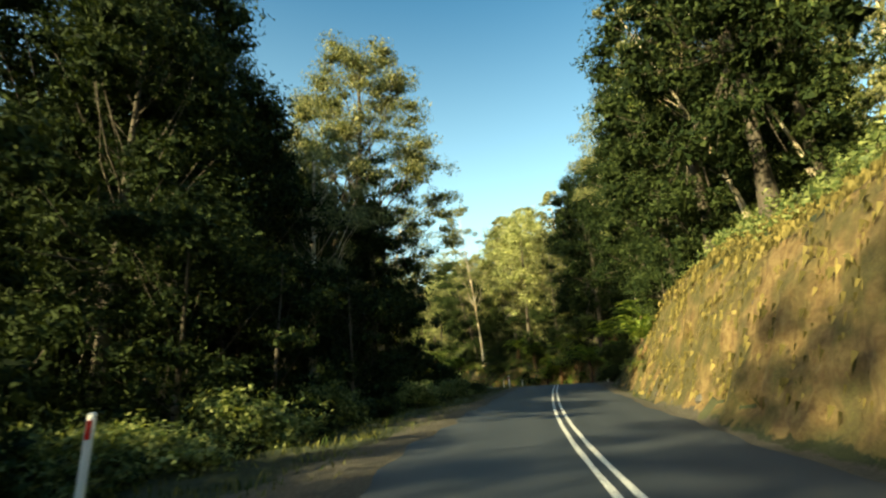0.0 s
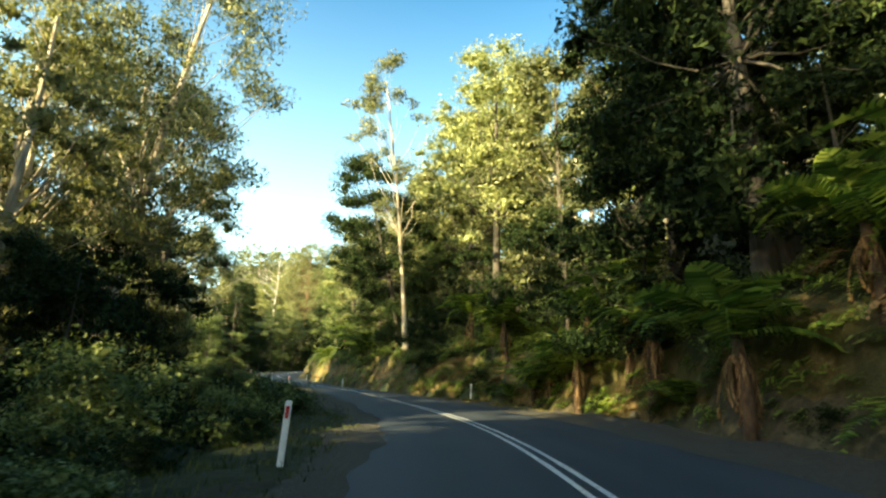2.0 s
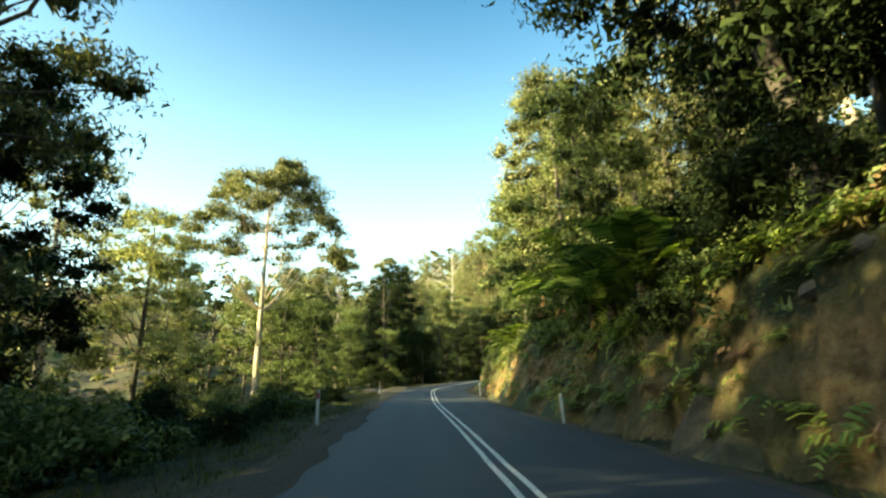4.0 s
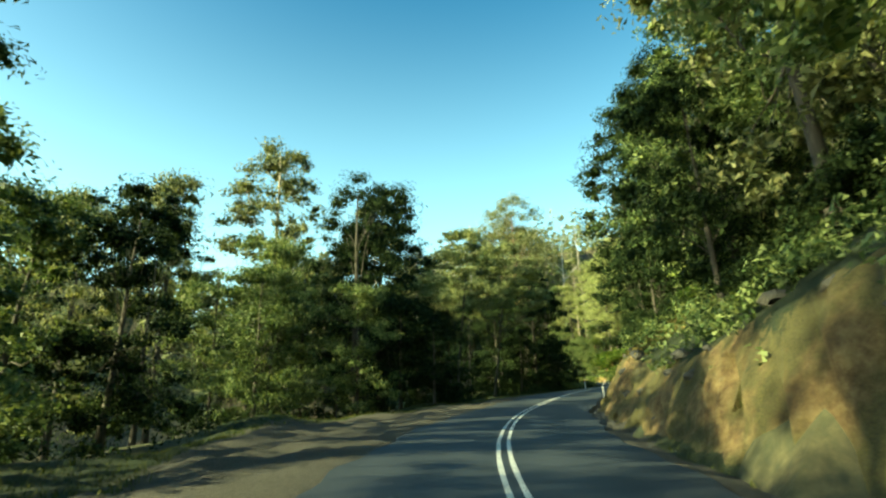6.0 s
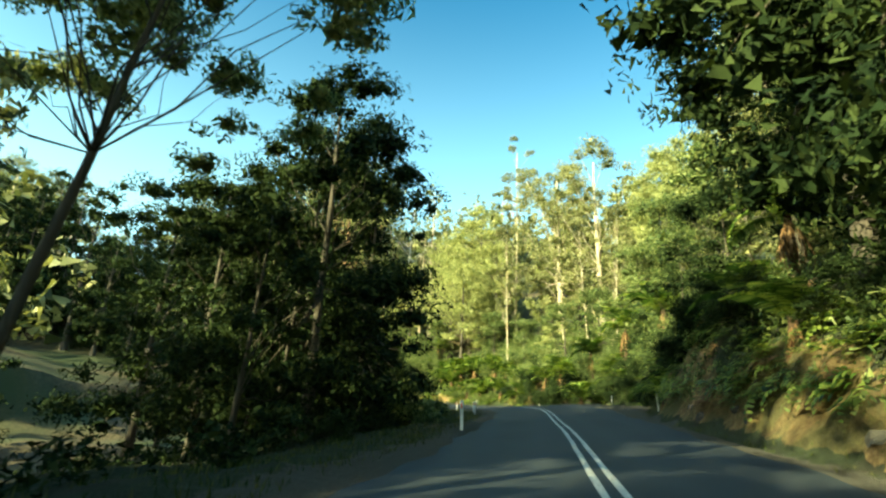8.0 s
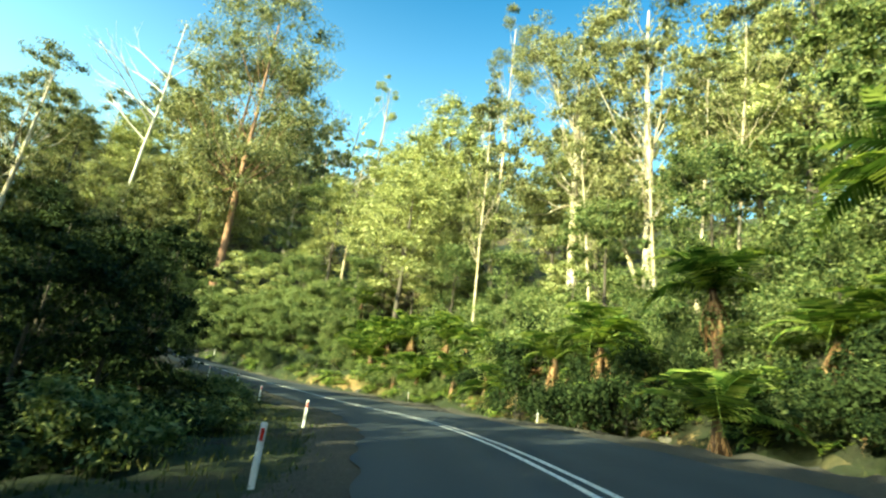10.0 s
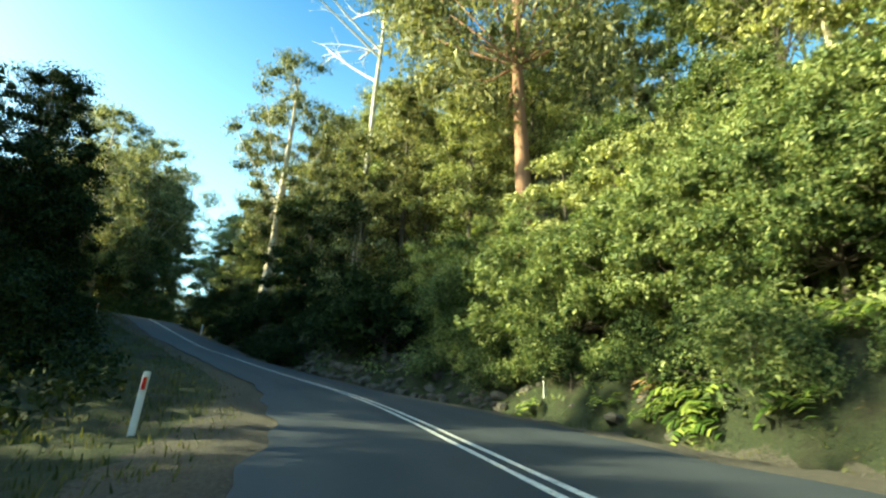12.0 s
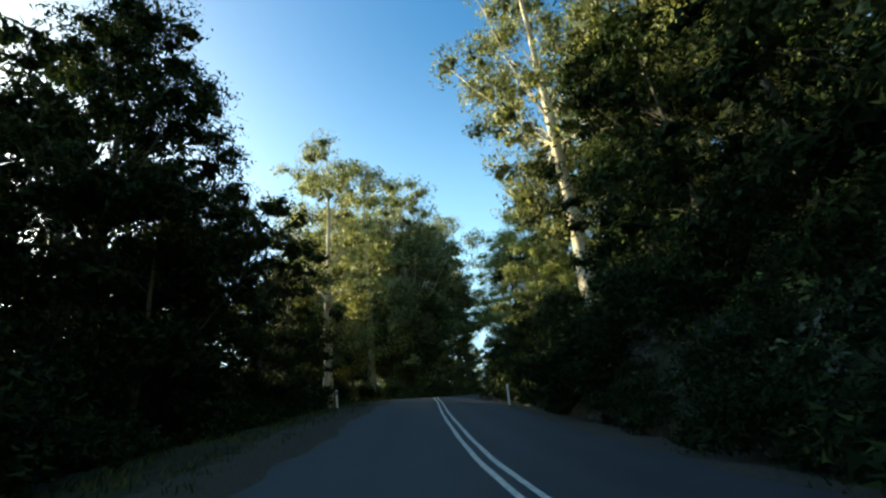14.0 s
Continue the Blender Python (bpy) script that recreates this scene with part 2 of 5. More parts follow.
def tri_mesh(name, tris, material):
    """A mesh of loose three-cornered leaves from an array (n, 3, 3)."""
    v = np.asarray(tris, np.float32).reshape(-1, 3)
    n = len(v) // 3
    me = bpy.data.meshes.new(name)
    me.vertices.add(len(v))
    me.vertices.foreach_set("co", v.ravel())
    me.loops.add(3 * n)
    me.loops.foreach_set("vertex_index", np.arange(3 * n, dtype=np.int32))
    me.polygons.add(n)
    me.polygons.foreach_set("loop_start", np.arange(0, 3 * n, 3, dtype=np.int32))
    me.materials.append(material)
    me.update(calc_edges=True)
    return me


def leaves(rng, centres, radii, count, size, flat=0.6, slim=0.5, droop=0.0, subs=7):
    """Loose leaf sprays in tufts that sit on the upper skin of flattened clumps, most of them facing out."""
    c, r = np.asarray(centres, float), np.asarray(radii, float)
    u = unit(rng, len(c) * subs)
    u[:, 2] = np.where(rng.uniform(size=len(u)) < 0.7, np.abs(u[:, 2]), u[:, 2])
    rr = np.repeat(r, subs)
    sc = np.repeat(c, subs, axis=0) + u * (rr * rng.uniform(0.35, 0.75, len(u)))[:, None] * [1, 1, flat]
    rs = rr * rng.uniform(0.32, 0.58, len(u))
    w = rs**2
    k = rng.choice(len(sc), count, p=w / w.sum())
    d = unit(rng, count)
    p = sc[k] + d * (rs[k] * rng.uniform(0.3, 1.0, count) ** 0.5)[:, None] * [1, 1, max(flat, 0.55)]
    nrm = d * 1.1 + 0.75 * unit(rng, count) + [0, 0, 0.4]
    nrm /= np.linalg.norm(nrm, axis=1)[:, None]
    t = np.cross(nrm, unit(rng, count))
    t[:, 2] -= droop
    t /= np.linalg.norm(t, axis=1)[:, None] + 1e-9
    s = np.cross(nrm, t)
    L = size * rng.uniform(0.6, 1.5, count)[:, None]
    W = L * slim * rng.uniform(0.7, 1.3, count)[:, None]
    q = p - t * L * 0.4
    return np.stack([q + s * W * 0.5, q - s * W * 0.5, p + t * L * 0.6 - nrm * L * 0.15], 1)


# ------------------------------------------------------------ road's line
# x, y, z and the cross-fall in degrees (right side up) along the centre line
ROAD = np.array([
    (-2.11, -59.99, -2.21, -3.0), (-0.81, -29.99, -1.16, -3.0), (0.23, -9.98, -0.39, -2.9), (1.86, 7.83, 0.36, -2.8),
    (6.34, 33.36, 1.60, -0.6), (8.99, 46.20, 2.28, 0.0), (10.35, 57.99, 2.49, 0.7), (10.08, 69.22, 2.64, 1.3),
    (7.19, 82.95, 3.03, 0.7), (2.64, 96.48, 3.61, -0.7), (-1.80, 108.22, 4.01, -1.8), (-10.64, 130.78, 5.00, -2.0),
    (-18.37, 154.90, 6.20, -2.0), (-20.02, 166.98, 6.77, -1.4), (-19.55, 182.63, 7.81, -0.2), (-16.33, 203.97, 9.08, 3.5),
    (-14.03, 224.70, 10.27, 6.5), (-16.03, 244.61, 10.73, 5.5), (-19.57, 253.97, 10.90, 5.0), (-25.01, 262.27, 11.41, 3.8),
    (-33.48, 270.95, 12.37, 1.7), (-42.74, 277.08, 13.88, -0.3), (-50.84, 279.53, 15.37, -2.5), (-57.45, 281.44, 16.67, -4.6),
    (-63.89, 283.21, 17.95, -5.5), (-71.15, 285.39, 19.63, -6.0), (-83.86, 289.54, 22.54, -6.0), (-96.67, 294.00, 25.43, -4.0),
    (-108.63, 302.69, 27.31, 0.0), (-115.88, 330.03, 29.15, 0.0),
])


def smooth_line(rows, step):
    """Samples a smooth curve through the rows at even steps of length."""
    u = np.r_[0, np.cumsum(np.linalg.norm(np.diff(rows[:, :2], axis=0), axis=1))]
    tan = np.gradient(rows, u, axis=0)
    q = np.arange(0, u[-1], step)
    k = np.clip(np.searchsorted(u, q, side="right") - 1, 0, len(u) - 2)
    h = (u[k + 1] - u[k])[:, None]
    s = ((q - u[k])[:, None]) / h
    return ((2 * s**3 - 3 * s**2 + 1) * rows[k] + (s**3 - 2 * s**2 + s) * h * tan[k] + (3 * s**2 - 2 * s**3) * rows[k + 1] + (s**3 - s**2) * h * tan[k + 1])


LINE = smooth_line(ROAD, 0.5)
TAN = np.gradient(LINE[:, :2], axis=0)
TAN /= np.linalg.norm(TAN, axis=1)[:, None]
RIGHT = np.stack([TAN[:, 1], -TAN[:, 0]], 1)
FALL = np.tan(np.radians(LINE[:, 3]))
ALONG = LINE[:, 1]                      # the road runs mainly along y, so y tells the stretch


def nearest(x, y):
    """Index of the nearest sample of the centre line and the signed distance from it, right positive."""
    x, y = np.atleast_1d(np.asarray(x, float)), np.atleast_1d(np.asarray(y, float))
    idx = np.empty(len(x), int)
    for a in range(0, len(x), 8000):
        dx = x[a:a + 8000, None] - LINE[None, ::2, 0]
        dy = y[a:a + 8000, None] - LINE[None, ::2, 1]
        idx[a:a + 8000] = 2 * np.argmin(dx * dx + dy * dy, axis=1)
    off = np.stack([x, y], 1) - LINE[idx, :2]
    side = np.sign((off * RIGHT[idx]).sum(1))
    return idx, side * np.linalg.norm(off, axis=1)


def step(v, a, b):
    s = np.clip((v - a) / (b - a), 0, 1)
    return s * s * (3 - 2 * s)


def bump_at(v, mid, half):
    return np.exp(-((v - mid) / half) ** 2)


def wave(x, y, k, p=0.0):
    return np.sin(x * k + p) * np.cos(y * k * 1.17 + 1.3 * p) + 0.5 * np.sin(x * k * 2.3 + y * k * 1.9 + p)


def bay_at(v):
    """Width of the wide gravel bays on the inside of the bends."""
    return 3.3 * step(v, 40, 58) * (1 - step(v, 84, 95)) + 3.9 * step(v, 208, 226) * (1 - 0.75 * step(v, 260, 273))


def foot_at(v):
    """Distance from the centre line to the foot of the cutting."""
    return 4.6 + bay_at(v) - 0.9 * bump_at(v, 168, 12) - 0.6 * bump_at(v, 14, 12) - 0.3 * step(v, 262, 275)


def profile(i, d, x, y):
    """Height of the ground beside sample i of the road at distance d, right positive."""
    v = ALONG[i]
    z = LINE[i, 2] + np.clip(d, -4.5, 4.5) * FALL[i]
    # cutting on the right: where its foot lies, how high its face is
    foot = foot_at(v)
    face = 3.5 + 1.9 * bump_at(v, 16, 17) - 1.2 * bump_at(v, 172, 18) - 1.6 * bump_at(v, 258, 18) + 1.0 * bump_at(v, 234, 12) - 0.9 * step(v, 262, 275) + 0.5 * np.sin(v * 0.31)
    wide = 1.7 + 0.9 * bump_at(v, 16, 17) + 1.0 * bump_at(v, 225, 40)
    r = d - foot
    up = face * step(r, 0, wide) + 0.62 * np.clip(r - wide, 0, 34) + 0.38 * np.clip(r - wide - 34, 0, 170) + 0.05 * np.clip(r - wide - 204, 0, 2000)
    up = up - 0.12 * bump_at(d, foot - 0.4, 0.5)
    # shelf and slope on the left, a lay-by in the bend
    shelf = 6.0 + 7.0 * bump_at(v, 163, 17)
    g = -d - shelf
    down = -0.03 * np.clip(-d - 4.4, 0, 3) - 0.16 * np.clip(g, 0, 24) + 0.22 * np.clip(g - 40, 0, 300)
    z = z + np.where(d > 0, up, down)
    rough = np.clip((np.abs(d) - 5.5) / 6, 0, 1)
    return z + rough * 0.35 * wave(x, y, 0.33) + np.clip((np.abs(d) - 25) / 40, 0, 1) * 3.0 * wave(x, y, 0.05, 0.7)


def ground(x, y):
    i, d = nearest(x, y)
    return profile(i, d, np.atleast_1d(x), np.atleast_1d(y))


# ----------------------------------------------------- ground and roadside
def spaced(a, b, fine, far):
    core = np.arange(a, b + 0.1, fine)
    grow = np.cumsum(fine * 1.28 ** np.arange(1, 26))
    grow = grow[grow < far]
    return np.r_[a - grow[::-1], core, b + grow]


gx, gy = np.meshgrid(spaced(-150, 70, 2.2, 3000), spaced(-50, 340, 2.2, 3000))
gi, gd = nearest(gx.ravel(), gy.ravel())
gz = profile(gi, gd, gx.ravel(), gy.ravel())
gz -= 0.9 * (1 - step(np.abs(gd), 10.5, 13.5))
ground_ob = new("ground", grid_mesh("ground", np.stack([gx.ravel(), gy.ravel(), gz], 1).reshape(*gx.shape, 3), M_LITTER))
tagged(ground_ob, "forest floor of brown litter and moss on a steep hillside", "ground", kind="structure")

cols = np.r_[np.arange(-14, -3.0, 0.45), -3.0, 0.0, 3.0, np.arange(3.3, 14.4, 0.3)]
si = np.arange(0, len(LINE), 1)
sd = np.tile(cols, (len(si), 1))
sx = LINE[si, 0][:, None] + RIGHT[si, 0][:, None] * sd
sy = LINE[si, 1][:, None] + RIGHT[si, 1][:, None] * sd
ii = np.repeat(si, len(cols))
sz = profile(ii, sd.ravel(), sx.ravel(), sy.ravel()).reshape(sd.shape)
rng0 = np.random.default_rng(5)
lumps = np.array([noise.turbulence(Vector((x * 1.1, y * 1.1, z * 1.3)), 5, False) for x, y, z in zip(sx.ravel(), sy.ravel(), sz.ravel())]).reshape(sd.shape)
steep = np.clip(np.gradient(sz, axis=1) / np.gradient(sd, axis=1), 0, 2) / 1.2
sz = sz - 0.035 * (np.abs(sd) < 3.1) + (lumps - 0.5) * np.clip((np.abs(sd) - 3.6) / 2, 0, 1) * (0.2 + 0.3 * np.clip(steep, 0, 1))
push = (lumps - 0.5) * np.clip(steep, 0, 1) * 0.5
sx, sy = sx + RIGHT[si, 0][:, None] * push, sy + RIGHT[si, 1][:, None] * push
side_me = grid_mesh("roadside", np.stack([sx, sy, sz], -1), M_SIDE)
va = ALONG[si][:, None] + 0 * sd
shoulder = 4.3 + 0.35 * np.sin(va * 0.4) + np.where(sd < 0, 6.5 * bump_at(va, 162, 16), 0.9 * bay_at(va))
for key, val in (("gravel", np.clip((shoulder - np.abs(sd)) / 0.8 + 0.5, 0, 1)), ("soil", (1 - 0.75 * step(va, 264, 272)) * (1 - 0.6 * bump_at(va, 44, 12)) * (1 - 0.75 * bump_at(va, 230, 17)) * np.clip((steep - 0.62) * 3.5, 0, 1) * (sd > 0) * np.clip((foot_at(va) + 2.4 + 0.8 * np.sin(va * 0.7) - sd) / 1.2 + 1.4 * bump_at(va, 16, 17) + 1.2 * bump_at(va, 175, 18), 0, 1))):
    at = side_me.attributes.new(key, "FLOAT", "POINT")
    at.data.foreach_set("value", val.astype(np.float32).ravel())
roadside = new("roadside", side_me)
tagged(roadside, "gravel shoulder, grassy verge and ochre soil cutting beside the road", "roadside", kind="structure")

# asphalt with ragged edges and worn wheel tracks
rc = np.linspace(-1, 1, 15)
edge_l = 3.02 + 0.10 * np.sin(si * 0.37) + 0.08 * np.sin(si * 1.13)
edge_r = 3.2 + 0.10 * np.sin(si * 0.29 + 2) + 0.08 * np.sin(si * 0.97)
rd = np.where(rc[None] < 0, rc[None] * edge_l[:, None], rc[None] * edge_r[:, None])


def on_road(i, d, lift):
    return np.stack([LINE[i, 0] + RIGHT[i, 0] * d, LINE[i, 1] + RIGHT[i, 1] * d, LINE[i, 2] + d * FALL[i] + lift + 0.02 * (1 - (d / 3.3) ** 2)], -1)


road_pts = on_road(np.repeat(si, 15).reshape(len(si), 15), rd, 0.012)
road_me = grid_mesh("road", road_pts, M_ASPHALT)
tr = road_me.attributes.new("track", "FLOAT", "POINT")
tr.data.foreach_set("value", (0.55 * sum(bump_at(rd, c, 0.33) for c in (-2.4, -0.95, 0.95, 2.4))).astype(np.float32).ravel())
road = tagged(new("road", road_me), "worn dark grey asphalt road winding through forest", "road", kind="structure")
for off in (-0.125, 0.125):
    w = 0.05
    dd = np.stack([np.full(len(si), off - w) + 0.006 * np.sin(si * 0.8), np.full(len(si), off + w) + 0.006 * np.sin(si * 1.1)], 1)
    stripe = new("trim", grid_mesh("centre_line", on_road(np.repeat(si, 2).reshape(-1, 2), dd, 0.018), M_LINE))
    tagged(stripe, "white painted centre line, slightly worn", "road marking", "double centre line", "structure")


# ------------------------------------------------------------------ plants
def trunk_path(rng, height, lean, wobble=0.02, n=9):
    t = np.linspace(0, 1, n)[:, None]
    w = np.cumsum(rng.normal(size=(n, 2)), axis=0) * wobble * height / n
    w -= w[0]
    return np.concatenate([np.array(lean)[None] * height * t**1.2 + w, t * height], 1)


def make_tree(name, label, category, seed, height, radius, clumps, sizes, count, leaf, leaf_mat, bark, lean=(0, 0), flat=0.6, slim=0.4, droop=0.0, top=0.92, core=0.0, limbs=0):
    """A tree at the origin: trunk with limbs running out to the leaf clumps, and a crown of loose sprays."""
    rng = np.random.default_rng(seed)
    base = new(name)
    tp = trunk_path(rng, height * top, lean)
    t = np.linspace(0, 1, len(tp))
    rad = radius * (1 - 0.82 * t) * (1 + 0.55 * np.exp(-t * 16))
    tp = np.concatenate([[tp[0] - [0, 0, 0.8]], tp])
    rad = np.r_[rad[0] * 1.25, rad]
    pieces = [tube(tp, rad, 9, rng, 0.09)]
    c = np.asarray(clumps, float)
    c[:, :2] += np.array([np.interp(c[:, 2], tp[:, 2], tp[:, 0]), np.interp(c[:, 2], tp[:, 2], tp[:, 1])]).T
    for p in c:
        if len(c) > 40 and rng.uniform() < 0.6:
            continue
        away = np.hypot(*(p[:2] - [np.interp(p[2], tp[:, 2], tp[:, 0]), np.interp(p[2], tp[:, 2], tp[:, 1])]))
        z0 = max((0.2 if height < 12 else 0.36) * height, p[2] - 1.1 * away - 0.12 * height * rng.uniform(0.3, 1))
        z0 = min(z0, tp[-1, 2])
        a = np.array([np.interp(z0, tp[:, 2], tp[:, 0]), np.interp(z0, tp[:, 2], tp[:, 1]), z0])
        r0 = 0.36 * np.interp(z0, tp[:, 2], rad) * rng.uniform(0.5, 1.0)
        s = np.linspace(0, 1, 5)[:, None]
        mid = a + (p - a) * s + np.array([0, 0, 1]) * (s * (1 - s)) * away * -0.25 + rng.normal(size=(5, 3)) * 0.05 * away * (s * (1 - s) * 4)
        pieces.append(tube(mid, r0 * (1 - 0.75 * s[:, 0]), 4 if not limbs else 6))
    v, f = joined(pieces[:1] + pieces[1 + limbs:])
    trunk = child("trunk", mesh_from("trunk", v, f, bark, True), base)
    for piece in pieces[1:1 + limbs]:
        child("limb", mesh_from("limb", *piece, bark, True), trunk)
    sprays = leaves(rng, c, sizes, count, leaf, flat, slim, droop)
    if core:
        sprays = np.concatenate([sprays, leaves(rng, c, np.asarray(sizes) * 0.42, int(count * core * 2.2), leaf * 1.45, flat, 0.7, droop)])
    child("crown", tri_mesh("crown", sprays, leaf_mat), base)
    return tagged(base, label, category)


def gum_clumps(rng, h, r, n, low=0.5):
    z = h * rng.uniform(low, 1.0, n)
    k = np.sin(np.pi * np.clip((z / h - low + 0.08) / (1.12 - low), 0, 1)) ** 0.7
    th = rng.uniform(0, 2 * np.pi, n)
    q = r * k * rng.uniform(0.25, 1.0, n) ** 0.6
    return np.stack([q * np.cos(th), q * np.sin(th), z], 1), rng.uniform(0.75, 1.35, n) * r * 0.30


def dome_clumps(rng, h, r, n, deep=0.45):
    u, th = np.sqrt(rng.uniform(0, 1, n)), rng.uniform(0, 2 * np.pi, n)
    z = h * (1 - deep * u**2.2) - h * 0.12 * rng.uniform(0, 1, n) ** 2 - r * 0.15
    return np.stack([r * u * np.cos(th), r * u * np.sin(th), z], 1), rng.uniform(0.7, 1.3, n) * r * 0.24


def full_clumps(rng, h, r, n, low=0.1):
    z = h * rng.uniform(low, 0.97, n)
    k = (1 - ((z / h - 0.42) / 0.6) ** 2).clip(0.05, 1) ** 0.6
    th = rng.uniform(0, 2 * np.pi, n)
    q = r * k * rng.uniform(0.08, 1.0, n) ** 0.6
    return np.stack([q * np.cos(th), q * np.sin(th), z], 1), rng.uniform(0.7, 1.3, n) * r * 0.36


def make_gum(seed, h, r, label, bark=None, leaf=0.3, n=26, count=6000, mat=None, lean=(0, 0), low=0.5, tr=0.016, flat=0.6, core=0.0, limbs=0):
    rng = np.random.default_rng(seed)
    c, s = gum_clumps(rng, h, r, n, low)
    return make_tree("gum_tree", label, "tree", seed, h, tr * h, c, s, count, leaf, mat or M_GUM, bark or M_PALE, lean, flat=flat, droop=0.5, core=core, limbs=limbs)


def make_wattle(seed, h, r, label, leaf=0.26, n=46, count=7000, mat=None, deep=0.5, bark=None, core=0.06, tr=0.013, lean=(0, 0), limbs=0, name="wattle_tree"):
    rng = np.random.default_rng(seed)
    c, s = dome_clumps(rng, h, r, n, deep)
    return make_tree(name, label, "tree", seed, h, tr * h, c, s, count, leaf, mat or M_WATTLE, bark or M_BARK, lean, flat=0.45, core=core, limbs=limbs)


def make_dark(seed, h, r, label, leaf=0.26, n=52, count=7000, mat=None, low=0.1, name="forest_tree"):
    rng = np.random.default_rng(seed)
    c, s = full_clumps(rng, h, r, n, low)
    return make_tree(name, label, "tree", seed, h, 0.014 * h, c, s, count, leaf, mat or M_DARK_SHADE, M_BARK, flat=0.6, core=0.14)


def make_shrub(seed, h, r, label, leaf=0.15, n=26, count=3500, mat=None, lump=0.42, name="shrub"):
    rng = np.random.default_rng(seed)
    d = unit(rng, n)
    d[:, 2] = np.abs(d[:, 2])
    c = d * [r, r, h * 0.85] * rng.uniform(0.35, 0.95, n)[:, None] + [0, 0, 0.12 * h]
    return make_tree(name, label, "shrub", seed, h * 0.8, 0.015 * h + 0.015, c, rng.uniform(0.7, 1.3, n) * r * lump, count, leaf, mat or M_BUSH, M_BARK, flat=0.8, top=0.7, core=0.1)


def frond_mesh(seed, length, rise, droop, pairs, mat, width=0.5, sweep=0.35):
    """One arching feathery frond: a rib with leaflets on both sides."""
    rng = np.random.default_rng(seed)
    s = np.linspace(0, 1, pairs)
    x = length * s * (1 - 0.12 * s)
    z = rise * np.sin(s * np.pi * 0.62) - droop * s**2.4
    w = width * length * 0.5 * np.sin(np.pi * np.clip(s * 0.9 + 0.08, 0, 1)) ** 0.8
    q = []
    for i in range(1, pairs):
        for sgn in (-1, 1):
            a = np.array([x[i], 0, z[i]])
            tip = a + np.array([w[i] * sweep, sgn * w[i], -0.28 * w[i] + rng.normal() * 0.02])
            k = length / pairs * 0.62
            q.append([a - [k, 0, 0], a + [k * 0.6, 0, 0], tip + [k * 0.25, 0, 0], tip - [k * 0.5, 0, 0.01]])
    for i in range(pairs - 1):
        a, b = np.array([x[i], 0, z[i]]), np.array([x[i + 1], 0, z[i + 1]])
        e = np.array([0, 0.018 * (1 - s[i]) + 0.006, 0])
        q.append([a - e, a + e, b + e, b - e])
    return quad_mesh("frond", np.array(q), mat)


FRONDS = [frond_mesh(40 + k, 2.7, 0.5 + 0.3 * k, 1.0 + 0.4 * k, 26, M_FERN, 0.42) for k in range(3)]
DRY = [frond_mesh(50 + k, 1.6 + 0.5 * k, 0.22, 0.35, 13, M_DRY, 0.1, 2.4) for k in range(2)]


def make_fern(seed, h, n=17, dry=7, size=1.0):
    rng = np.random.default_rng(seed)
    base = new("tree_fern")
    tp = trunk_path(rng, h, (rng.normal() * 0.06, rng.normal() * 0.06), 0.05, 8)
    tp = np.concatenate([[tp[0] - [0, 0, 0.6]], tp])
    child("trunk", mesh_from("trunk", *tube(tp, np.linspace(0.2, 0.13, len(tp)) * (0.8 + 0.2 * size), 11, rng, 0.16), M_FIBRE, True), base)
    for k in range(n + dry):
        dead = k >= n
        ob = child("dry_frond" if dead else "frond", DRY[k % 2] if dead else FRONDS[k % 3], base, "hanging brown dead frond" if dead else "")
        turn = 360 * k / (dry if dead else n) + rng.uniform(-12, 12)
        tilt = rng.uniform(66, 92) if dead else rng.uniform(-52, 12)
        ob.matrix_basis = pose(*(tp[-1] + [0, 0, -0.15 if dead else 0.0]), 0, 0, turn) @ pose(0, 0, 0, rng.uniform(-12, 12), tilt, 0) @ Matrix.Scale(size * rng.uniform(0.8, 1.15), 4)
    return tagged(base, "tree fern with green arching fronds above brown dead ones", "tree fern", "tree ferns on the bank")


def branch(rng, a, way, length, r, depth, pieces):
    n = 6
    s = np.linspace(0, 1, n)[:, None]
    bend = unit(rng, 1)[0] * length * 0.16
    path = a + way * length * s + bend * s**2
    pieces.append(tube(path, r * (1 - 0.6 * s[:, 0]), 6))
    if depth:
        for k in range(rng.integers(2, 4)):
            at = 0.45 + 0.5 * rng.uniform()
            p = a + way * length * at + bend * at**2
            w = way + 0.75 * unit(rng, 1)[0] + [0, 0, 0.15]
            branch(rng, p, w / np.linalg.norm(w), length * rng.uniform(0.4, 0.65), r * (1 - 0.6 * at) * 0.75, depth - 1, pieces)


def make_dead(seed, h, label, r=0.3):
    rng = np.random.default_rng(seed)
    base = new("dead_tree")
    tp = trunk_path(rng, h, (0.03, 0.0), 0.04)
    tp = np.concatenate([[tp[0] - [0, 0, 0.8]], tp])
    trunk = child("trunk", mesh_from("trunk", *tube(tp, r * np.linspace(1.1, 0.25, len(tp)), 9, rng, 0.06), M_DEAD, True), base)
    for k in range(9):
        pieces = []
        t = rng.uniform(0.5, 0.98)
        p = np.array([np.interp(t * h, tp[:, 2], tp[:, i]) for i in range(3)])
        th = rng.uniform(0, 6.28)
        w = np.array([np.cos(th), np.sin(th), 0.75])
        branch(rng, p, w / np.linalg.norm(w), h * rng.uniform(0.12, 0.26), r * (1.15 - t) * 0.7, 2, pieces)
        child("branch", mesh_from("branch", *joined(pieces), M_DEAD, True), trunk)
    return tagged(base, label, "dead tree")


USED = {}


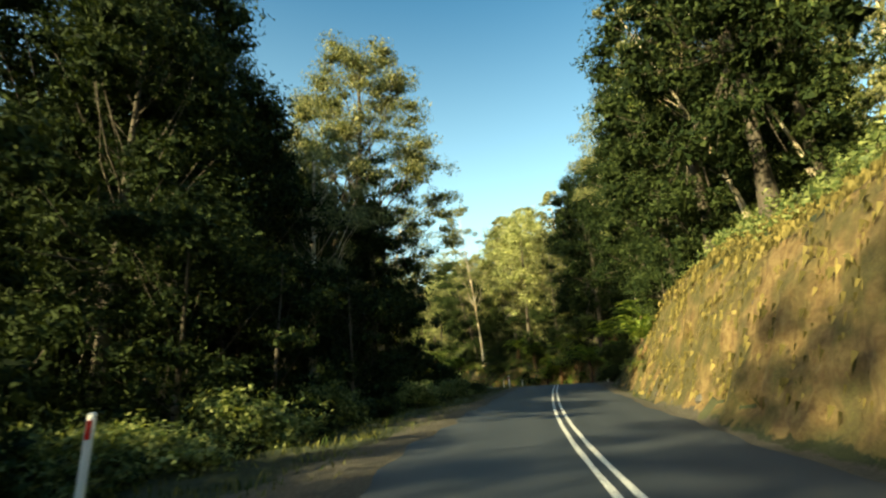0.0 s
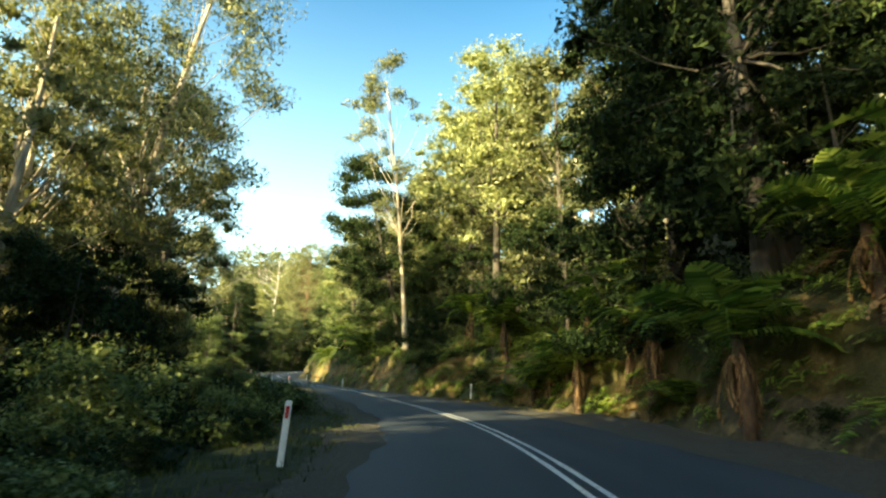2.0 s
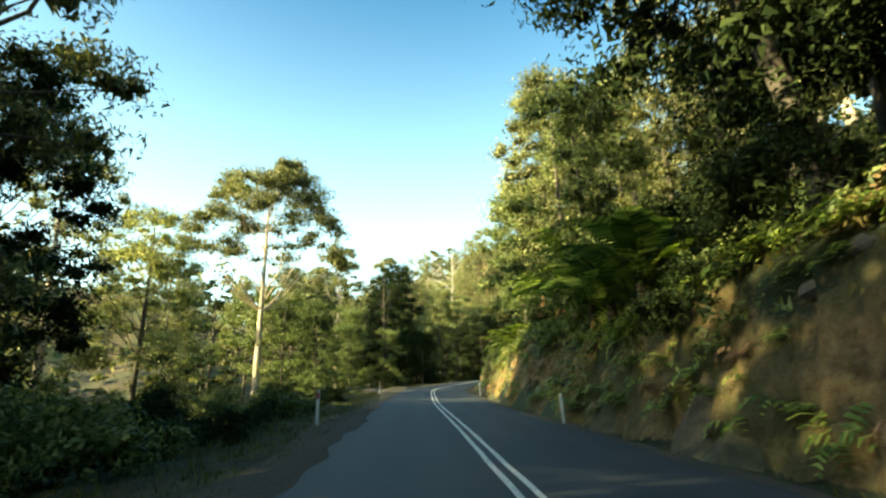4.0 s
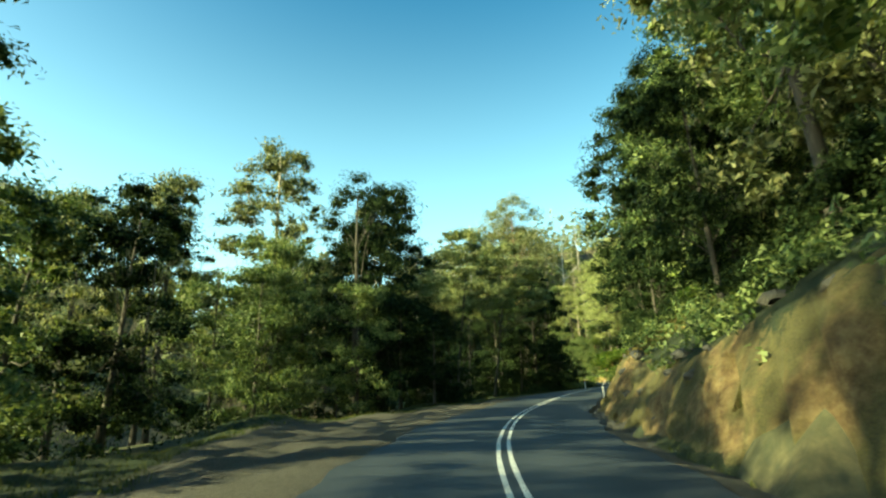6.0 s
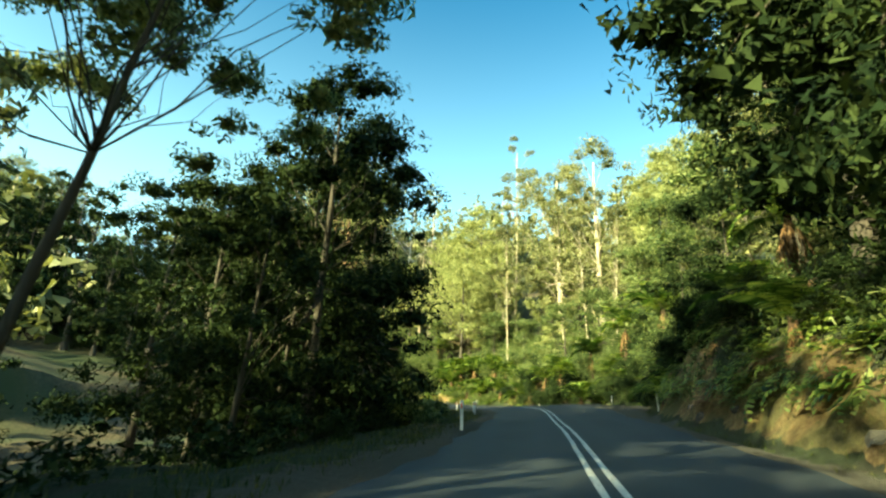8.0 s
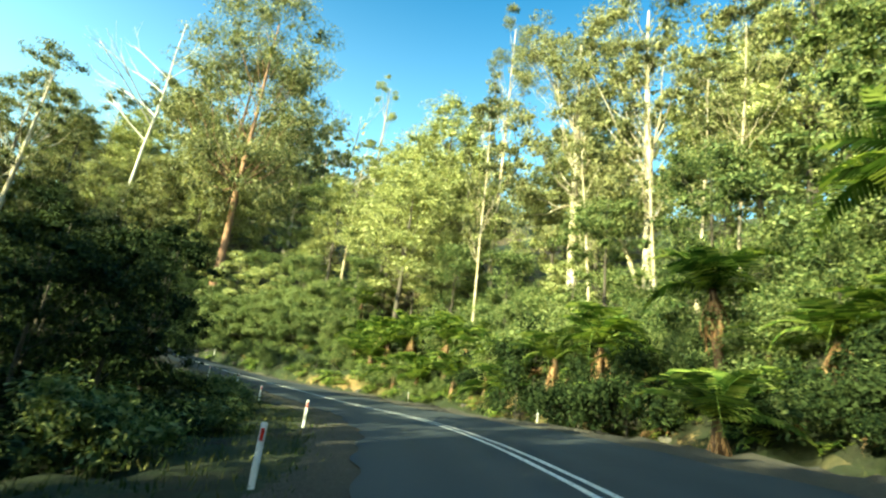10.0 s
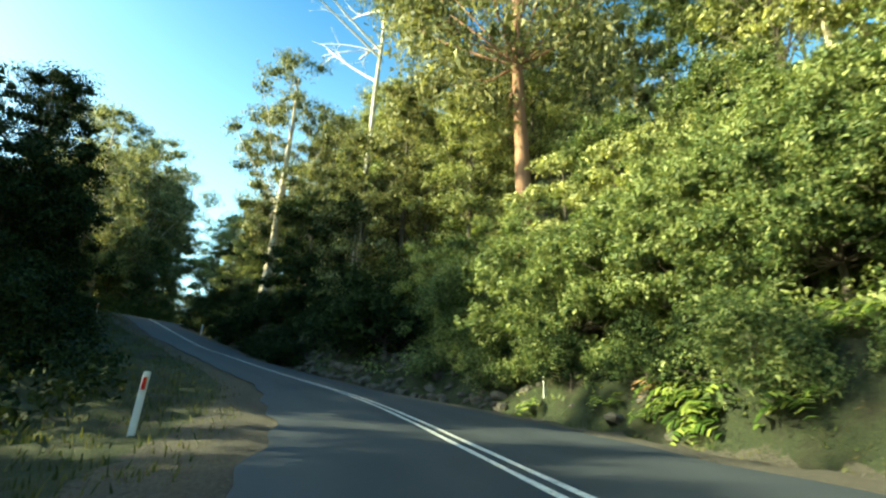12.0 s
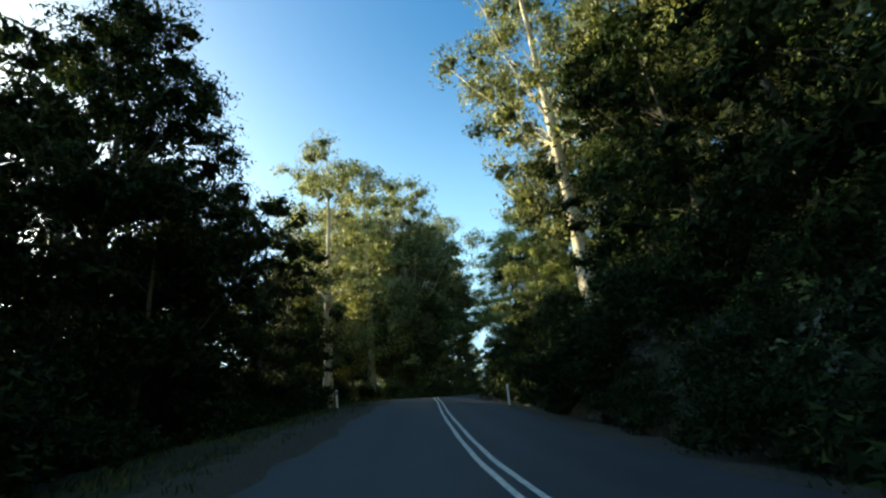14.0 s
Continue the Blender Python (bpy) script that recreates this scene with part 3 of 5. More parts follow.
def plant(kind, proto, x, y, turn=0.0, size=1.0, tall=1.0, tilt=(0, 0), sink=0.15):
    """Puts the prototype itself at its first place, and copies at the later ones."""
    m = pose(x, y, float(ground(x, y)[0]) - sink, tilt[0], tilt[1], turn) @ Matrix.Diagonal((size, size, size * tall, 1))
    if kind not in USED:
        USED[kind] = 1
        proto.matrix_basis = m
        return proto
    USED[kind] += 1
    ob = copy_thing(proto, Matrix.Identity(4))
    ob.matrix_basis = m
    return ob

# -------------------------------------------------------------- guide posts
def make_post(reflector, tone):
    base = new("guide_post")
    bm = bmesh.new()
    bmesh.ops.create_cube(bm, size=1.0)
    bmesh.ops.scale(bm, vec=(0.11, 0.045, 1.3), verts=bm.verts)
    bmesh.ops.translate(bm, vec=(0, 0, 0.36), verts=bm.verts)
    bmesh.ops.bevel(bm, geom=bm.edges[:], offset=0.014, segments=2, affect="EDGES")
    for v in bm.verts:
        if v.co.z > 0.95:
            v.co.y *= 0.7
    me = bpy.data.meshes.new("post")
    bm.to_mesh(me)
    bm.free()
    me.materials.append(M_POST)
    post = child("post", me, base)
    bm = bmesh.new()
    bmesh.ops.create_cube(bm, size=1.0)
    bmesh.ops.scale(bm, vec=(0.06, 0.012, 0.2), verts=bm.verts)
    bmesh.ops.bevel(bm, geom=bm.edges[:], offset=0.004, segments=1, affect="EDGES")
    me = bpy.data.meshes.new("reflector")
    bm.to_mesh(me)
    bm.free()
    me.materials.append(reflector)
    r = child("reflector", me, post, tone + " reflector plate")
    r.location = (0, -0.025, 0.82)
    return tagged(base, f"white roadside guide post with a {tone} reflector", "guide post", "guide posts along the road")


POSTS_LEFT = [(-4.2, 6.0), (5.2, 47.5), (6.0, 60.5), (-2.6, 97.2), (-8.0, 111.8), (-19.0, 140.0), (-19.9, 203.6), (-18.5, 222.8), (-18.3, 229.3), (-19.5, 239.3), (-24.3, 252.1), (-28.1, 260.1), (-31.3, 263.3), (-38.6, 268.6), (-86.0, 284.2)]
POSTS_RIGHT = [(16.7, 56.9), (12.0, 88.8), (-0.8, 117.0), (-10.2, 141.5), (-16.4, 172.8), (-9.0, 214.0), (-6.8, 229.5), (-9.3, 250.5), (-16.1, 264.6), (-37.6, 281.2), (-81.4, 292.5)]
red_post, white_post = make_post(M_REDREF, "red"), make_post(M_WHITEREF, "silver")
prng = np.random.default_rng(11)
for kind, proto, spots in (("red", red_post, POSTS_LEFT), ("silver", white_post, POSTS_RIGHT)):
    for x, y in spots:
        i = int(nearest(x, y)[0][0])
        plant(kind, proto, x, y, math.degrees(math.atan2(TAN[i, 1], TAN[i, 0])) - 90, tilt=(prng.uniform(-2, 2), prng.uniform(-3, 3)), size=0.8 if 222 < y < 268 else 1.0, sink=0.0)


# ------------------------------------------------------------ plant kinds
KIND = {
    "gum_a": make_gum(1, 28, 5.6, "tall gum tree with a pale trunk and open crown", n=46, count=13000, low=0.4, leaf=0.26),
    "gum_b": make_gum(2, 24, 4.4, "slender gum tree with a pale trunk and sparse crown", n=40, count=10000, low=0.38, leaf=0.26),
    "gum_c": make_gum(3, 36, 9.0, "very tall gum tree with stringy reddish bark", M_RED, n=120, count=34000, leaf=0.3, tr=0.012, low=0.25, core=0.05),
    "gum_thin": make_gum(4, 20, 2.6, "thin pale-stemmed young gum tree", n=26, count=5000, leaf=0.24, tr=0.006, low=0.4),
    # a gum in the dark leaf colour, which stands in for deep shade
    "gum_dark": make_gum(5, 26, 5.8, "gum tree, spreading foliage coloured dark for deep shade", M_BARK, n=60, count=10000, leaf=0.27, mat=M_DARK_SHADE, low=0.16, core=0.1),
    "gum_far": make_gum(21, 25, 5.0, "gum tree on the hill behind", n=46, count=4200, leaf=0.5, low=0.2, core=0.08),
    "gum_full": make_gum(26, 25, 5.6, "tall gum tree with a full grey-green crown", n=64, count=12000, leaf=0.28, low=0.2, core=0.08),
    "wattle_a": make_wattle(6, 14, 5.2, "wattle tree with a domed yellow-green crown", count=9000),
    "wattle_b": make_wattle(7, 9, 3.8, "young wattle tree with bright yellow-green foliage", n=36, count=6500, deep=0.8, leaf=0.22),
    "wattle_c": make_wattle(8, 16, 6.0, "blackwood tree with dense green foliage in layers", n=60, count=9500, mat=M_BUSH, deep=0.7),
    "wattle_far": make_dark(22, 15, 5.0, "wattle tree on the hill behind", n=46, count=3600, leaf=0.5, mat=M_WATTLE, name="wattle_tree"),
    "wattle_tall": make_dark(23, 24, 5.6, "tall wattle tree heaped with pale yellow-green foliage", n=90, count=15000, leaf=0.26, mat=M_WATTLE, low=0.25, name="wattle_tree"),
    "dark_tall": make_dark(24, 26, 5.8, "tall dense tree dark against the sky, colour deepened for shade", n=130, count=27000, leaf=0.28, low=0.06),
    "dark_far": make_dark(25, 26, 5.6, "tall dark tree deep in the wood, colour deepened for shade", n=50, count=2600, leaf=0.6, low=0.08),
    "dark_a": make_dark(9, 16, 4.6, "dense dark-leaved forest tree, colour deepened for shade", n=60, count=10000, leaf=0.25),
    "dark_b": make_dark(10, 10, 3.8, "dense dark-leaved understorey tree, colour deepened for shade", n=44, count=9000, leaf=0.19, low=0.04, name="understorey_tree"),
    "green_a": make_dark(12, 13, 4.2, "leafy green forest tree in sunlight", leaf=0.19, n=60, count=14000, mat=M_BUSH, low=0.05, name="leafy_tree"),
    "green_b": make_dark(13, 18, 4.4, "tall leafy grey-green forest tree", n=60, count=9500, mat=M_GUM, low=0.15, name="leafy_tree"),
    "shrub_a": make_shrub(14, 2.6, 1.9, "leafy green roadside shrub"),
    "shrub_b": make_shrub(15, 4.5, 2.8, "large leafy shrub on the bank", n=44, count=9000, leaf=0.13),
    "bush": make_shrub(27, 6.2, 3.8, "tall leafy bush hanging over the bank", n=95, count=34000, leaf=0.12, lump=0.2, name="tall_bush"),
    # both dark shrubs carry shade in their leaf colour
    "shrub_c": make_shrub(16, 1.5, 1.3, "low dark shrub on the verge, colour deepened for shade", n=18, count=2200, leaf=0.1, mat=M_DARK_SHADE, name="low_shrub"),
    "shrub_d": make_shrub(17, 3.4, 2.5, "dark leafy shrub under the trees, colour deepened for shade", n=30, count=5000, leaf=0.16, mat=M_DARK_SHADE, name="shade_shrub"),
    "fern_a": make_fern(18, 2.8, 19, 15, 1.1),
    "fern_b": make_fern(19, 1.0, 17, 8, 1.0),
    "fern_c": make_fern(20, 4.2, 21, 18, 1.12),
}


def put(kind, x, y, turn=0.0, size=1.0, tall=1.0, tilt=(0, 0)):
    return plant(kind, KIND[kind], x, y, turn, size, tall, tilt)


def beside(v, d):
    """The place at distance d from the road's centre where the road passes y = v."""
    i = int(np.argmin(np.abs(ALONG - v)))
    return float(LINE[i, 0] + RIGHT[i, 0] * d), float(LINE[i, 1] + RIGHT[i, 1] * d)


TAKEN = []


def free(x, y, gap):
    return all((x - a) ** 2 + (y - b) ** 2 > max(gap, g) ** 2 for a, b, g in TAKEN)


def key(kind, x, y, size=1.0, tall=1.0, turn=0.0, tilt=(0, 0), gap=3.0):
    TAKEN.append((x, y, gap))
    return put(kind, x, y, turn, size, tall, tilt)


# trees that stand out along the way, and some added to block the sun
def own(tree, x, y, turn=0.0, gap=3.0):
    tree.matrix_basis = pose(x, y, float(ground(x, y)[0]) - 0.2, 0, 0, turn)
    TAKEN.append((x, y, gap))


own(make_wattle(57, 42, 8.6, "tall old gum tree with layered domed crown over the road", leaf=0.27, n=150, count=46000, mat=M_GUM, deep=0.52, bark=M_BARK, limbs=8, name="gum_tree"), -8.2, 48.2, 0, 4)
for x, y, s in ((-6.5, 45.0, 0.8), (-10.5, 47, 0.85), (-13, 42, 0.9), (-12.5, 34.5, 0.85), (-16.5, 21.5, 1.0), (-19, 27, 1.0), (-22, 17, 1.0), (-14.6, 26.6, 0.95), (-16.5, 31.5, 0.8), (-25, 27.5, 0.9)):
    key("dark_tall", x, y, s, 1.2 if y < 28 and x > -24 else 1.0, 67 * y, gap=2.5)
own(make_wattle(30, 28, 8.0, "tall gum tree with a broad domed crown on bare limbs", leaf=0.3, n=90, count=28000, mat=M_GUM, deep=0.34, bark=M_PALE, limbs=8, name="gum_tree"), -32.5, 140.5, 0, 6)
key("wattle_tall", -30.5, 125, 0.75, 0.95)
own(make_gum(31, 33, 4.6, "tall gum tree with a bare white trunk leaning over the road", n=34, count=9000, lean=(-0.12, -0.02), low=0.42, tr=0.0075, limbs=8), 7.0, 104.0)
# trees added past the edge of view to shade the bank opposite
for x, y, z in ((-18, 57, 1.2), (-14.5, 59, 0.8)):
    key("dark_tall", x, y, z, 1.0, 19 * y, gap=2.5)
key("gum_full", -9.2, 72.5, 0.85, 1.0, 10)
key("gum_full", -11.5, 76.5, 0.9, 1.0, 200, gap=2)
key("gum_dark", -15, 68, 0.8, 1.0, 80)
own(make_gum(51, 31, 7.2, "tall spreading gum tree with two bare brown limbs", n=80, count=30000, leaf=0.26, low=0.34, lean=(0.13, 0.0), tr=0.017, limbs=8), -10.5, 82, 0, 4)
key("gum_a", -14.5, 79, 1.0, 1.0, 130, gap=3)
key("gum_b", -12.5, 86, 1.2, 1.0, 10, gap=3)
key("gum_full", -21, 90, 1.1, 1.0, 40, gap=4)
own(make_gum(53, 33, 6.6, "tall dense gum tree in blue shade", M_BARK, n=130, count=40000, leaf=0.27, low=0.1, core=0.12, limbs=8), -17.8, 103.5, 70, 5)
# mostly unseen trees, added to shade the left verge
for x, y, z in ((-22, 84, 0.85), (-27, 91, 1.0), (-32, 98, 1.0), (-25, 102, 0.85), (-23, 110, 0.75), (-30, 106, 0.9), (-20, 76, 0.85), (-36, 112, 0.7)):
    key("dark_tall", x, y, z, 1.0, 23 * y, gap=2.5)
# unseen trees added left of the road, blocking sun from the right bank
for x, y, z in ((-30, 229, 0.55), (-34, 235, 0.56), (-38, 241, 0.52), (-33, 226, 0.6), (-19, 62, 0.8), (-23, 66, 0.85)):
    key("dark_far", x, y, z, 1.0, 31 * y, gap=2.5)
key("gum_a", 22.5, 61, 1.1, 1.0, 70, (2, -7))
key("gum_a", 24.2, 63.5, 1.15, 1.0, 200, (-2, -6))
# this crown takes the dark leaf colour in place of shade from above
own(make_gum(52, 21, 6.4, "dense gum tree bending over the road, coloured dark for shade", M_BARK, n=120, count=38000, leaf=0.25, lean=(-0.24, -0.06), low=0.16, tr=0.014, mat=M_DARK_SHADE, core=0.1, limbs=8), 6.2, 109)
key("wattle_tall", 14.5, 93, 1.1, 1.0)
key("wattle_tall", 12, 110, 1.0, 1.05, 120)
key("wattle_tall", 17.5, 103, 1.1, 1.0, 220)
key("green_b", 9.5, 113, 1.0, 1.1)
key("green_a", 0.5, 122.5, 1.0, 1.0)
key("green_b", -1.5, 134, 1.0, 1.1, 50)
key("wattle_tall", -3.5, 144, 0.9, 1.1, 10)
for x, y, k, z in ((20, 68, "dark_tall", 1.0), (24, 72, "dark_tall", 1.1), (20, 52, "dark_tall", 0.9), (19.5, 45, "dark_tall", 0.85), (17, 38, "dark_tall", 0.9), (15.5, 29, "dark_tall", 0.95), (14, 21, "dark_tall", 0.9), (22, 78, "dark_tall", 0.95), (18, 86, "green_b", 1.2)):
    key(k, x, y, z, 1.0, 41 * x)
own(make_wattle(54, 31, 6.8, "tall gum tree with a domed crown above bushy limbs", leaf=0.32, n=90, count=14000, mat=M_GUM, deep=0.6, bark=M_PALE, limbs=8, name="gum_tree"), -46.3, 180, 15, 4)
key("dark_tall", -38, 187, 0.92, 1.08)
own(make_wattle(55, 19, 5.6, "wattle tree with a flat sunlit crown on thin dark stems", leaf=0.19, n=80, count=30000, deep=0.4, tr=0.007, lean=(0.1, 0.03), limbs=8), -31.0, 189.5, 0, 4)
own(make_wattle(56, 17.5, 4.6, "wattle tree with a flat sunlit crown on thin dark stems", leaf=0.19, n=70, count=24000, deep=0.45, tr=0.007, lean=(0.16, 0.0), limbs=8), -28.2, 193, 0, 4)
for x, y, z in ((-11.5, 17, 0.72), (-12.8, 21, 0.8), (-10.8, 24.5, 0.75)):
    key("dark_tall", x, y, z, 1.0, 29 * y, gap=2)
key("dark_b", -32.5, 192, 0.95, 1.1)
key("dark_b", -13.0, 188, 1.0, 1.0, 20)
key("dark_b", -12.4, 181, 0.9, 1.0, 120)
key("gum_dark", -36, 178, 0.8, 1.0, 30)
key("dark_tall", -36.8, 181.5, 0.74, 1.0, 140)
# unseen trees added to keep the sun off the left wood
for x, y, z in ((-64, 169, 0.95), (-70, 174, 0.9)):
    key("dark_far", x, y, z, 1.0, 11 * y)
key("green_b", -52, 173, 1.1, 1.3)
key("green_b", -56, 168, 1.1, 1.15, 90)
key("wattle_c", -41, 178, 0.85, 1.15, 40)
key("wattle_c", -45, 172, 0.8, 1.1, 140)
key("green_a", -36.5, 166.5, 0.8)
key("green_a", -33, 173, 0.75, 1.0, 60)
key("green_a", -39, 171, 1.0, 1.1, 60)
for x, y, k, z in ((-11, 193, "dark_tall", 1.1), (-8.5, 184, "dark_tall", 0.95), (-7.5, 200, "dark_tall", 0.9), (-9.5, 166, "green_a", 1.1), (-8, 158, "green_b", 1.1), (-9, 173.5, "wattle_c", 1.0), (-7, 150, "green_a", 1.2)):
    key(k, x, y, z, 1.0, 71 * x)
# trees added, mostly out of view, so their shade falls across the road
for x, y, s in ((-27.5, 224.8, 0.5), (-27, 222, 0.5), (-26, 218.5, 0.55), (-28.5, 227.5, 0.48), (-27, 208, 0.95), (-30, 211, 0.95), (-25.5, 204, 0.95), (-32, 214.5, 0.9), (-25, 212, 0.9)):
    key("dark_a", x, y, s, 1.0, 59 * y, gap=1.8)
key("gum_c", -43.5, 291.5, 1.3, 1.08)
key("gum_c", -48.5, 299, 1.15, 1.0, 140)
for x, y, h, r, z in ((-26.9, 290.8, 25, 2.6, 61), (-25.0, 294.5, 37, 2.8, 62)):
    own(make_gum(z, h, r, "slender gum tree with golden tufts on bare white limbs", n=14, count=3600, leaf=0.22, low=0.5, tr=0.009, flat=0.45, mat=M_WATTLE, limbs=8), x, y, gap=2)
key("wattle_tall", -18.5, 275.5, 0.95, 0.85, 10)
key("wattle_tall", -15.0, 283.3, 1.2, 1.0, 70)
key("wattle_tall", -21.5, 289.5, 1.0, 0.95, 300, gap=2)
key("wattle_tall", -12.0, 279.0, 0.9, 0.95, 220, gap=2)
key("wattle_tall", -17.5, 286.5, 1.05, 0.95, 130, gap=2)
key("wattle_tall", -20.5, 282.0, 0.85, 0.95, 12, gap=2)
key("gum_full", 2.5, 262.5, 1.3, 1.0, 80)
key("gum_full", -2.6, 267.5, 1.25, 1.05, 200)
own(make_gum(63, 43, 3.6, "slim tall gum tree with small crown on bare white stem", n=26, count=8000, leaf=0.25, low=0.6, tr=0.0065, limbs=8), -8.2, 281)
key("wattle_tall", -29, 291, 0.85, 0.9, 100)
key("gum_thin", -11.5, 266, 1.1, 1.2)
own(make_gum(33, 30, 4.6, "gum tree with a thick white trunk leaning out over the bank", n=26, count=9000, leaf=0.24, lean=(-0.42, 0.06), low=0.66, tr=0.0075, limbs=8), 3.6, 266.5)
for x, y in ((-3, 250), (-1, 246), (0.5, 252), (-4.5, 256)):
    key("gum_thin", x, y, 0.95, 1.0, 40 * x, (2, 5), 1.5)
# low trees added, mostly out of view, to shade the verge and road
for x, y, z in ((-40, 254, 0.9), (-44, 257, 0.9), (-48, 260, 0.9), (-36, 250, 0.9), (-52, 262, 0.9), (-43, 252, 1.0), (-47, 256, 1.0), (-29, 243, 0.7), (-31, 247, 0.75), (-33, 251, 0.85), (-28, 239, 0.65)):
    key("dark_b", x, y, z, 1.0, 43 * x, gap=1.5)
for x, y, k, z in ((-33, 145.5, "wattle_c", 0.85), (-28, 144, "green_a", 0.8)):
    key(k, x, y, z, 1.0, 43 * x, gap=2)
key("gum_full", -79, 297.5, 1.2, 1.1, 60)
key("gum_full", -83, 301, 1.1, 1.0, 160)
for x, y, k, z in ((-68, 294.5, "dark_b", 1.2), (-72.5, 296.5, "dark_b", 1.2), (-63, 292.5, "dark_b", 1.1), (-58, 291, "dark_b", 1.1), (-66, 298, "green_b", 0.9), (-61, 297, "green_a", 1.0), (-77, 273.8, "dark_tall", 0.84), (-71.5, 265.5, "dark_tall", 0.68), (-83, 277, "dark_tall", 0.62), (-90, 280, "dark_a", 1.0), (-96, 282, "dark_b", 1.2), (-56, 289.5, "green_b", 0.9), (-54, 292, "green_b", 1.1)):
    key(k, x, y, z, 1.0, 37 * x)
# unseen trees added to block the sun from the hillside across the road
for x, y, z in ((-66, 258, 0.5), (-72, 260, 0.8), (-78, 262, 1.1), (-84, 266, 1.1), (-90, 268, 1.1), (-97, 271, 1.0)):
    key("dark_far", x, y, z, 1.0, 37 * x)
key("wattle_tall", -103, 306, 0.75, 0.9)
key("green_a", -90, 303, 0.9)
key("gum_full", -100.5, 285.5, 1.08, 1.0, 30)
key("gum_full", -113, 292, 1.3, 1.0, 130)
key("gum_full", -119, 299, 1.35, 1.0, 230)
key("wattle_b", -86, 298.5, 0.9, 1.0, 40)
for x, y, h, z in ((-59.5, 291.8, 43, 34), (-54, 304, 24, 35), (-31.6, 304, 30, 36)):
    own(make_dead(z, h, "bare bleached dead tree with forked branches"), x, y, gap=2)
# bushes and ferns in the sun ahead of the long bend
for x, y, k, s in ((-34.6, 283.4, "bush", 0.85), (-31.0, 280.8, "bush", 0.8), (-29.0, 279.0, "bush", 0.95), (-26.2, 277.4, "bush", 0.9), (-23.6, 275.6, "bush", 0.75), (-38.4, 285.6, "bush", 0.8), (-27.5, 281.5, "bush", 1.2), (-32.0, 284.5, "bush", 1.25), (-23.5, 280.0, "green_a", 0.7), (-36.5, 287.5, "green_a", 0.75), (-13.0, 267.6, "shrub_b", 1.2), (-10.6, 262.4, "shrub_b", 1.2), (-9.4, 258.6, "shrub_b", 1.1), (-8.6, 254.6, "shrub_d", 1.2), (-10.2, 252.0, "shrub_d", 1.0), (-11.6, 260.0, "shrub_d", 1.0), (-8.0, 247.6, "shrub_d", 1.0), (-7.6, 243.0, "shrub_d", 1.1)):
    key(k, x, y, s, 1.0, x * 61, gap=1.2)
# the two dark_a trees, left of the road, are added to cast shade
for x, y, k, s in ((-33, 281.5, "bush", 1.1), (-37, 283, "bush", 1.1), (-29.5, 280.5, "bush", 1.0), (-41, 286, "bush", 1.2), (-47, 289, "bush", 1.1), (-44, 285.5, "bush", 0.8), (-35, 286, "wattle_b", 1.0), (-31, 285.5, "green_a", 0.75), (-26, 283.5, "bush", 1.0), (-39.5, 288.5, "wattle_b", 1.1), (-50, 286.5, "shrub_d", 1.5), (-25, 278, "shrub_a", 1.2), (-54, 288, "shrub_d", 1.5), (-8, 270, "bush", 1.0), (-5, 265.5, "bush", 1.0), (-10.5, 275, "bush", 1.1), (-31, 252, "dark_a", 0.6), (-28.5, 247.5, "dark_a", 0.55), (-21, 283.5, "green_a", 0.8), (-13, 272, "green_a", 0.85), (-9.5, 262, "green_a", 0.8), (-7.5, 256, "shrub_b", 1.4), (-6, 250, "green_a", 0.75), (-3.5, 243.5, "green_a", 0.8), (-1, 237, "green_a", 0.9), (-1.5, 229, "shrub_b", 1.3), (-48, 292, "wattle_tall", 0.7), (-66, 300, "wattle_tall", 0.75), (-53, 293.5, "green_b", 0.9), (-45, 296, "wattle_tall", 0.8), (-60, 301, "green_b", 1.0)):
    key(k, x, y, s, 1.0, x * 37)
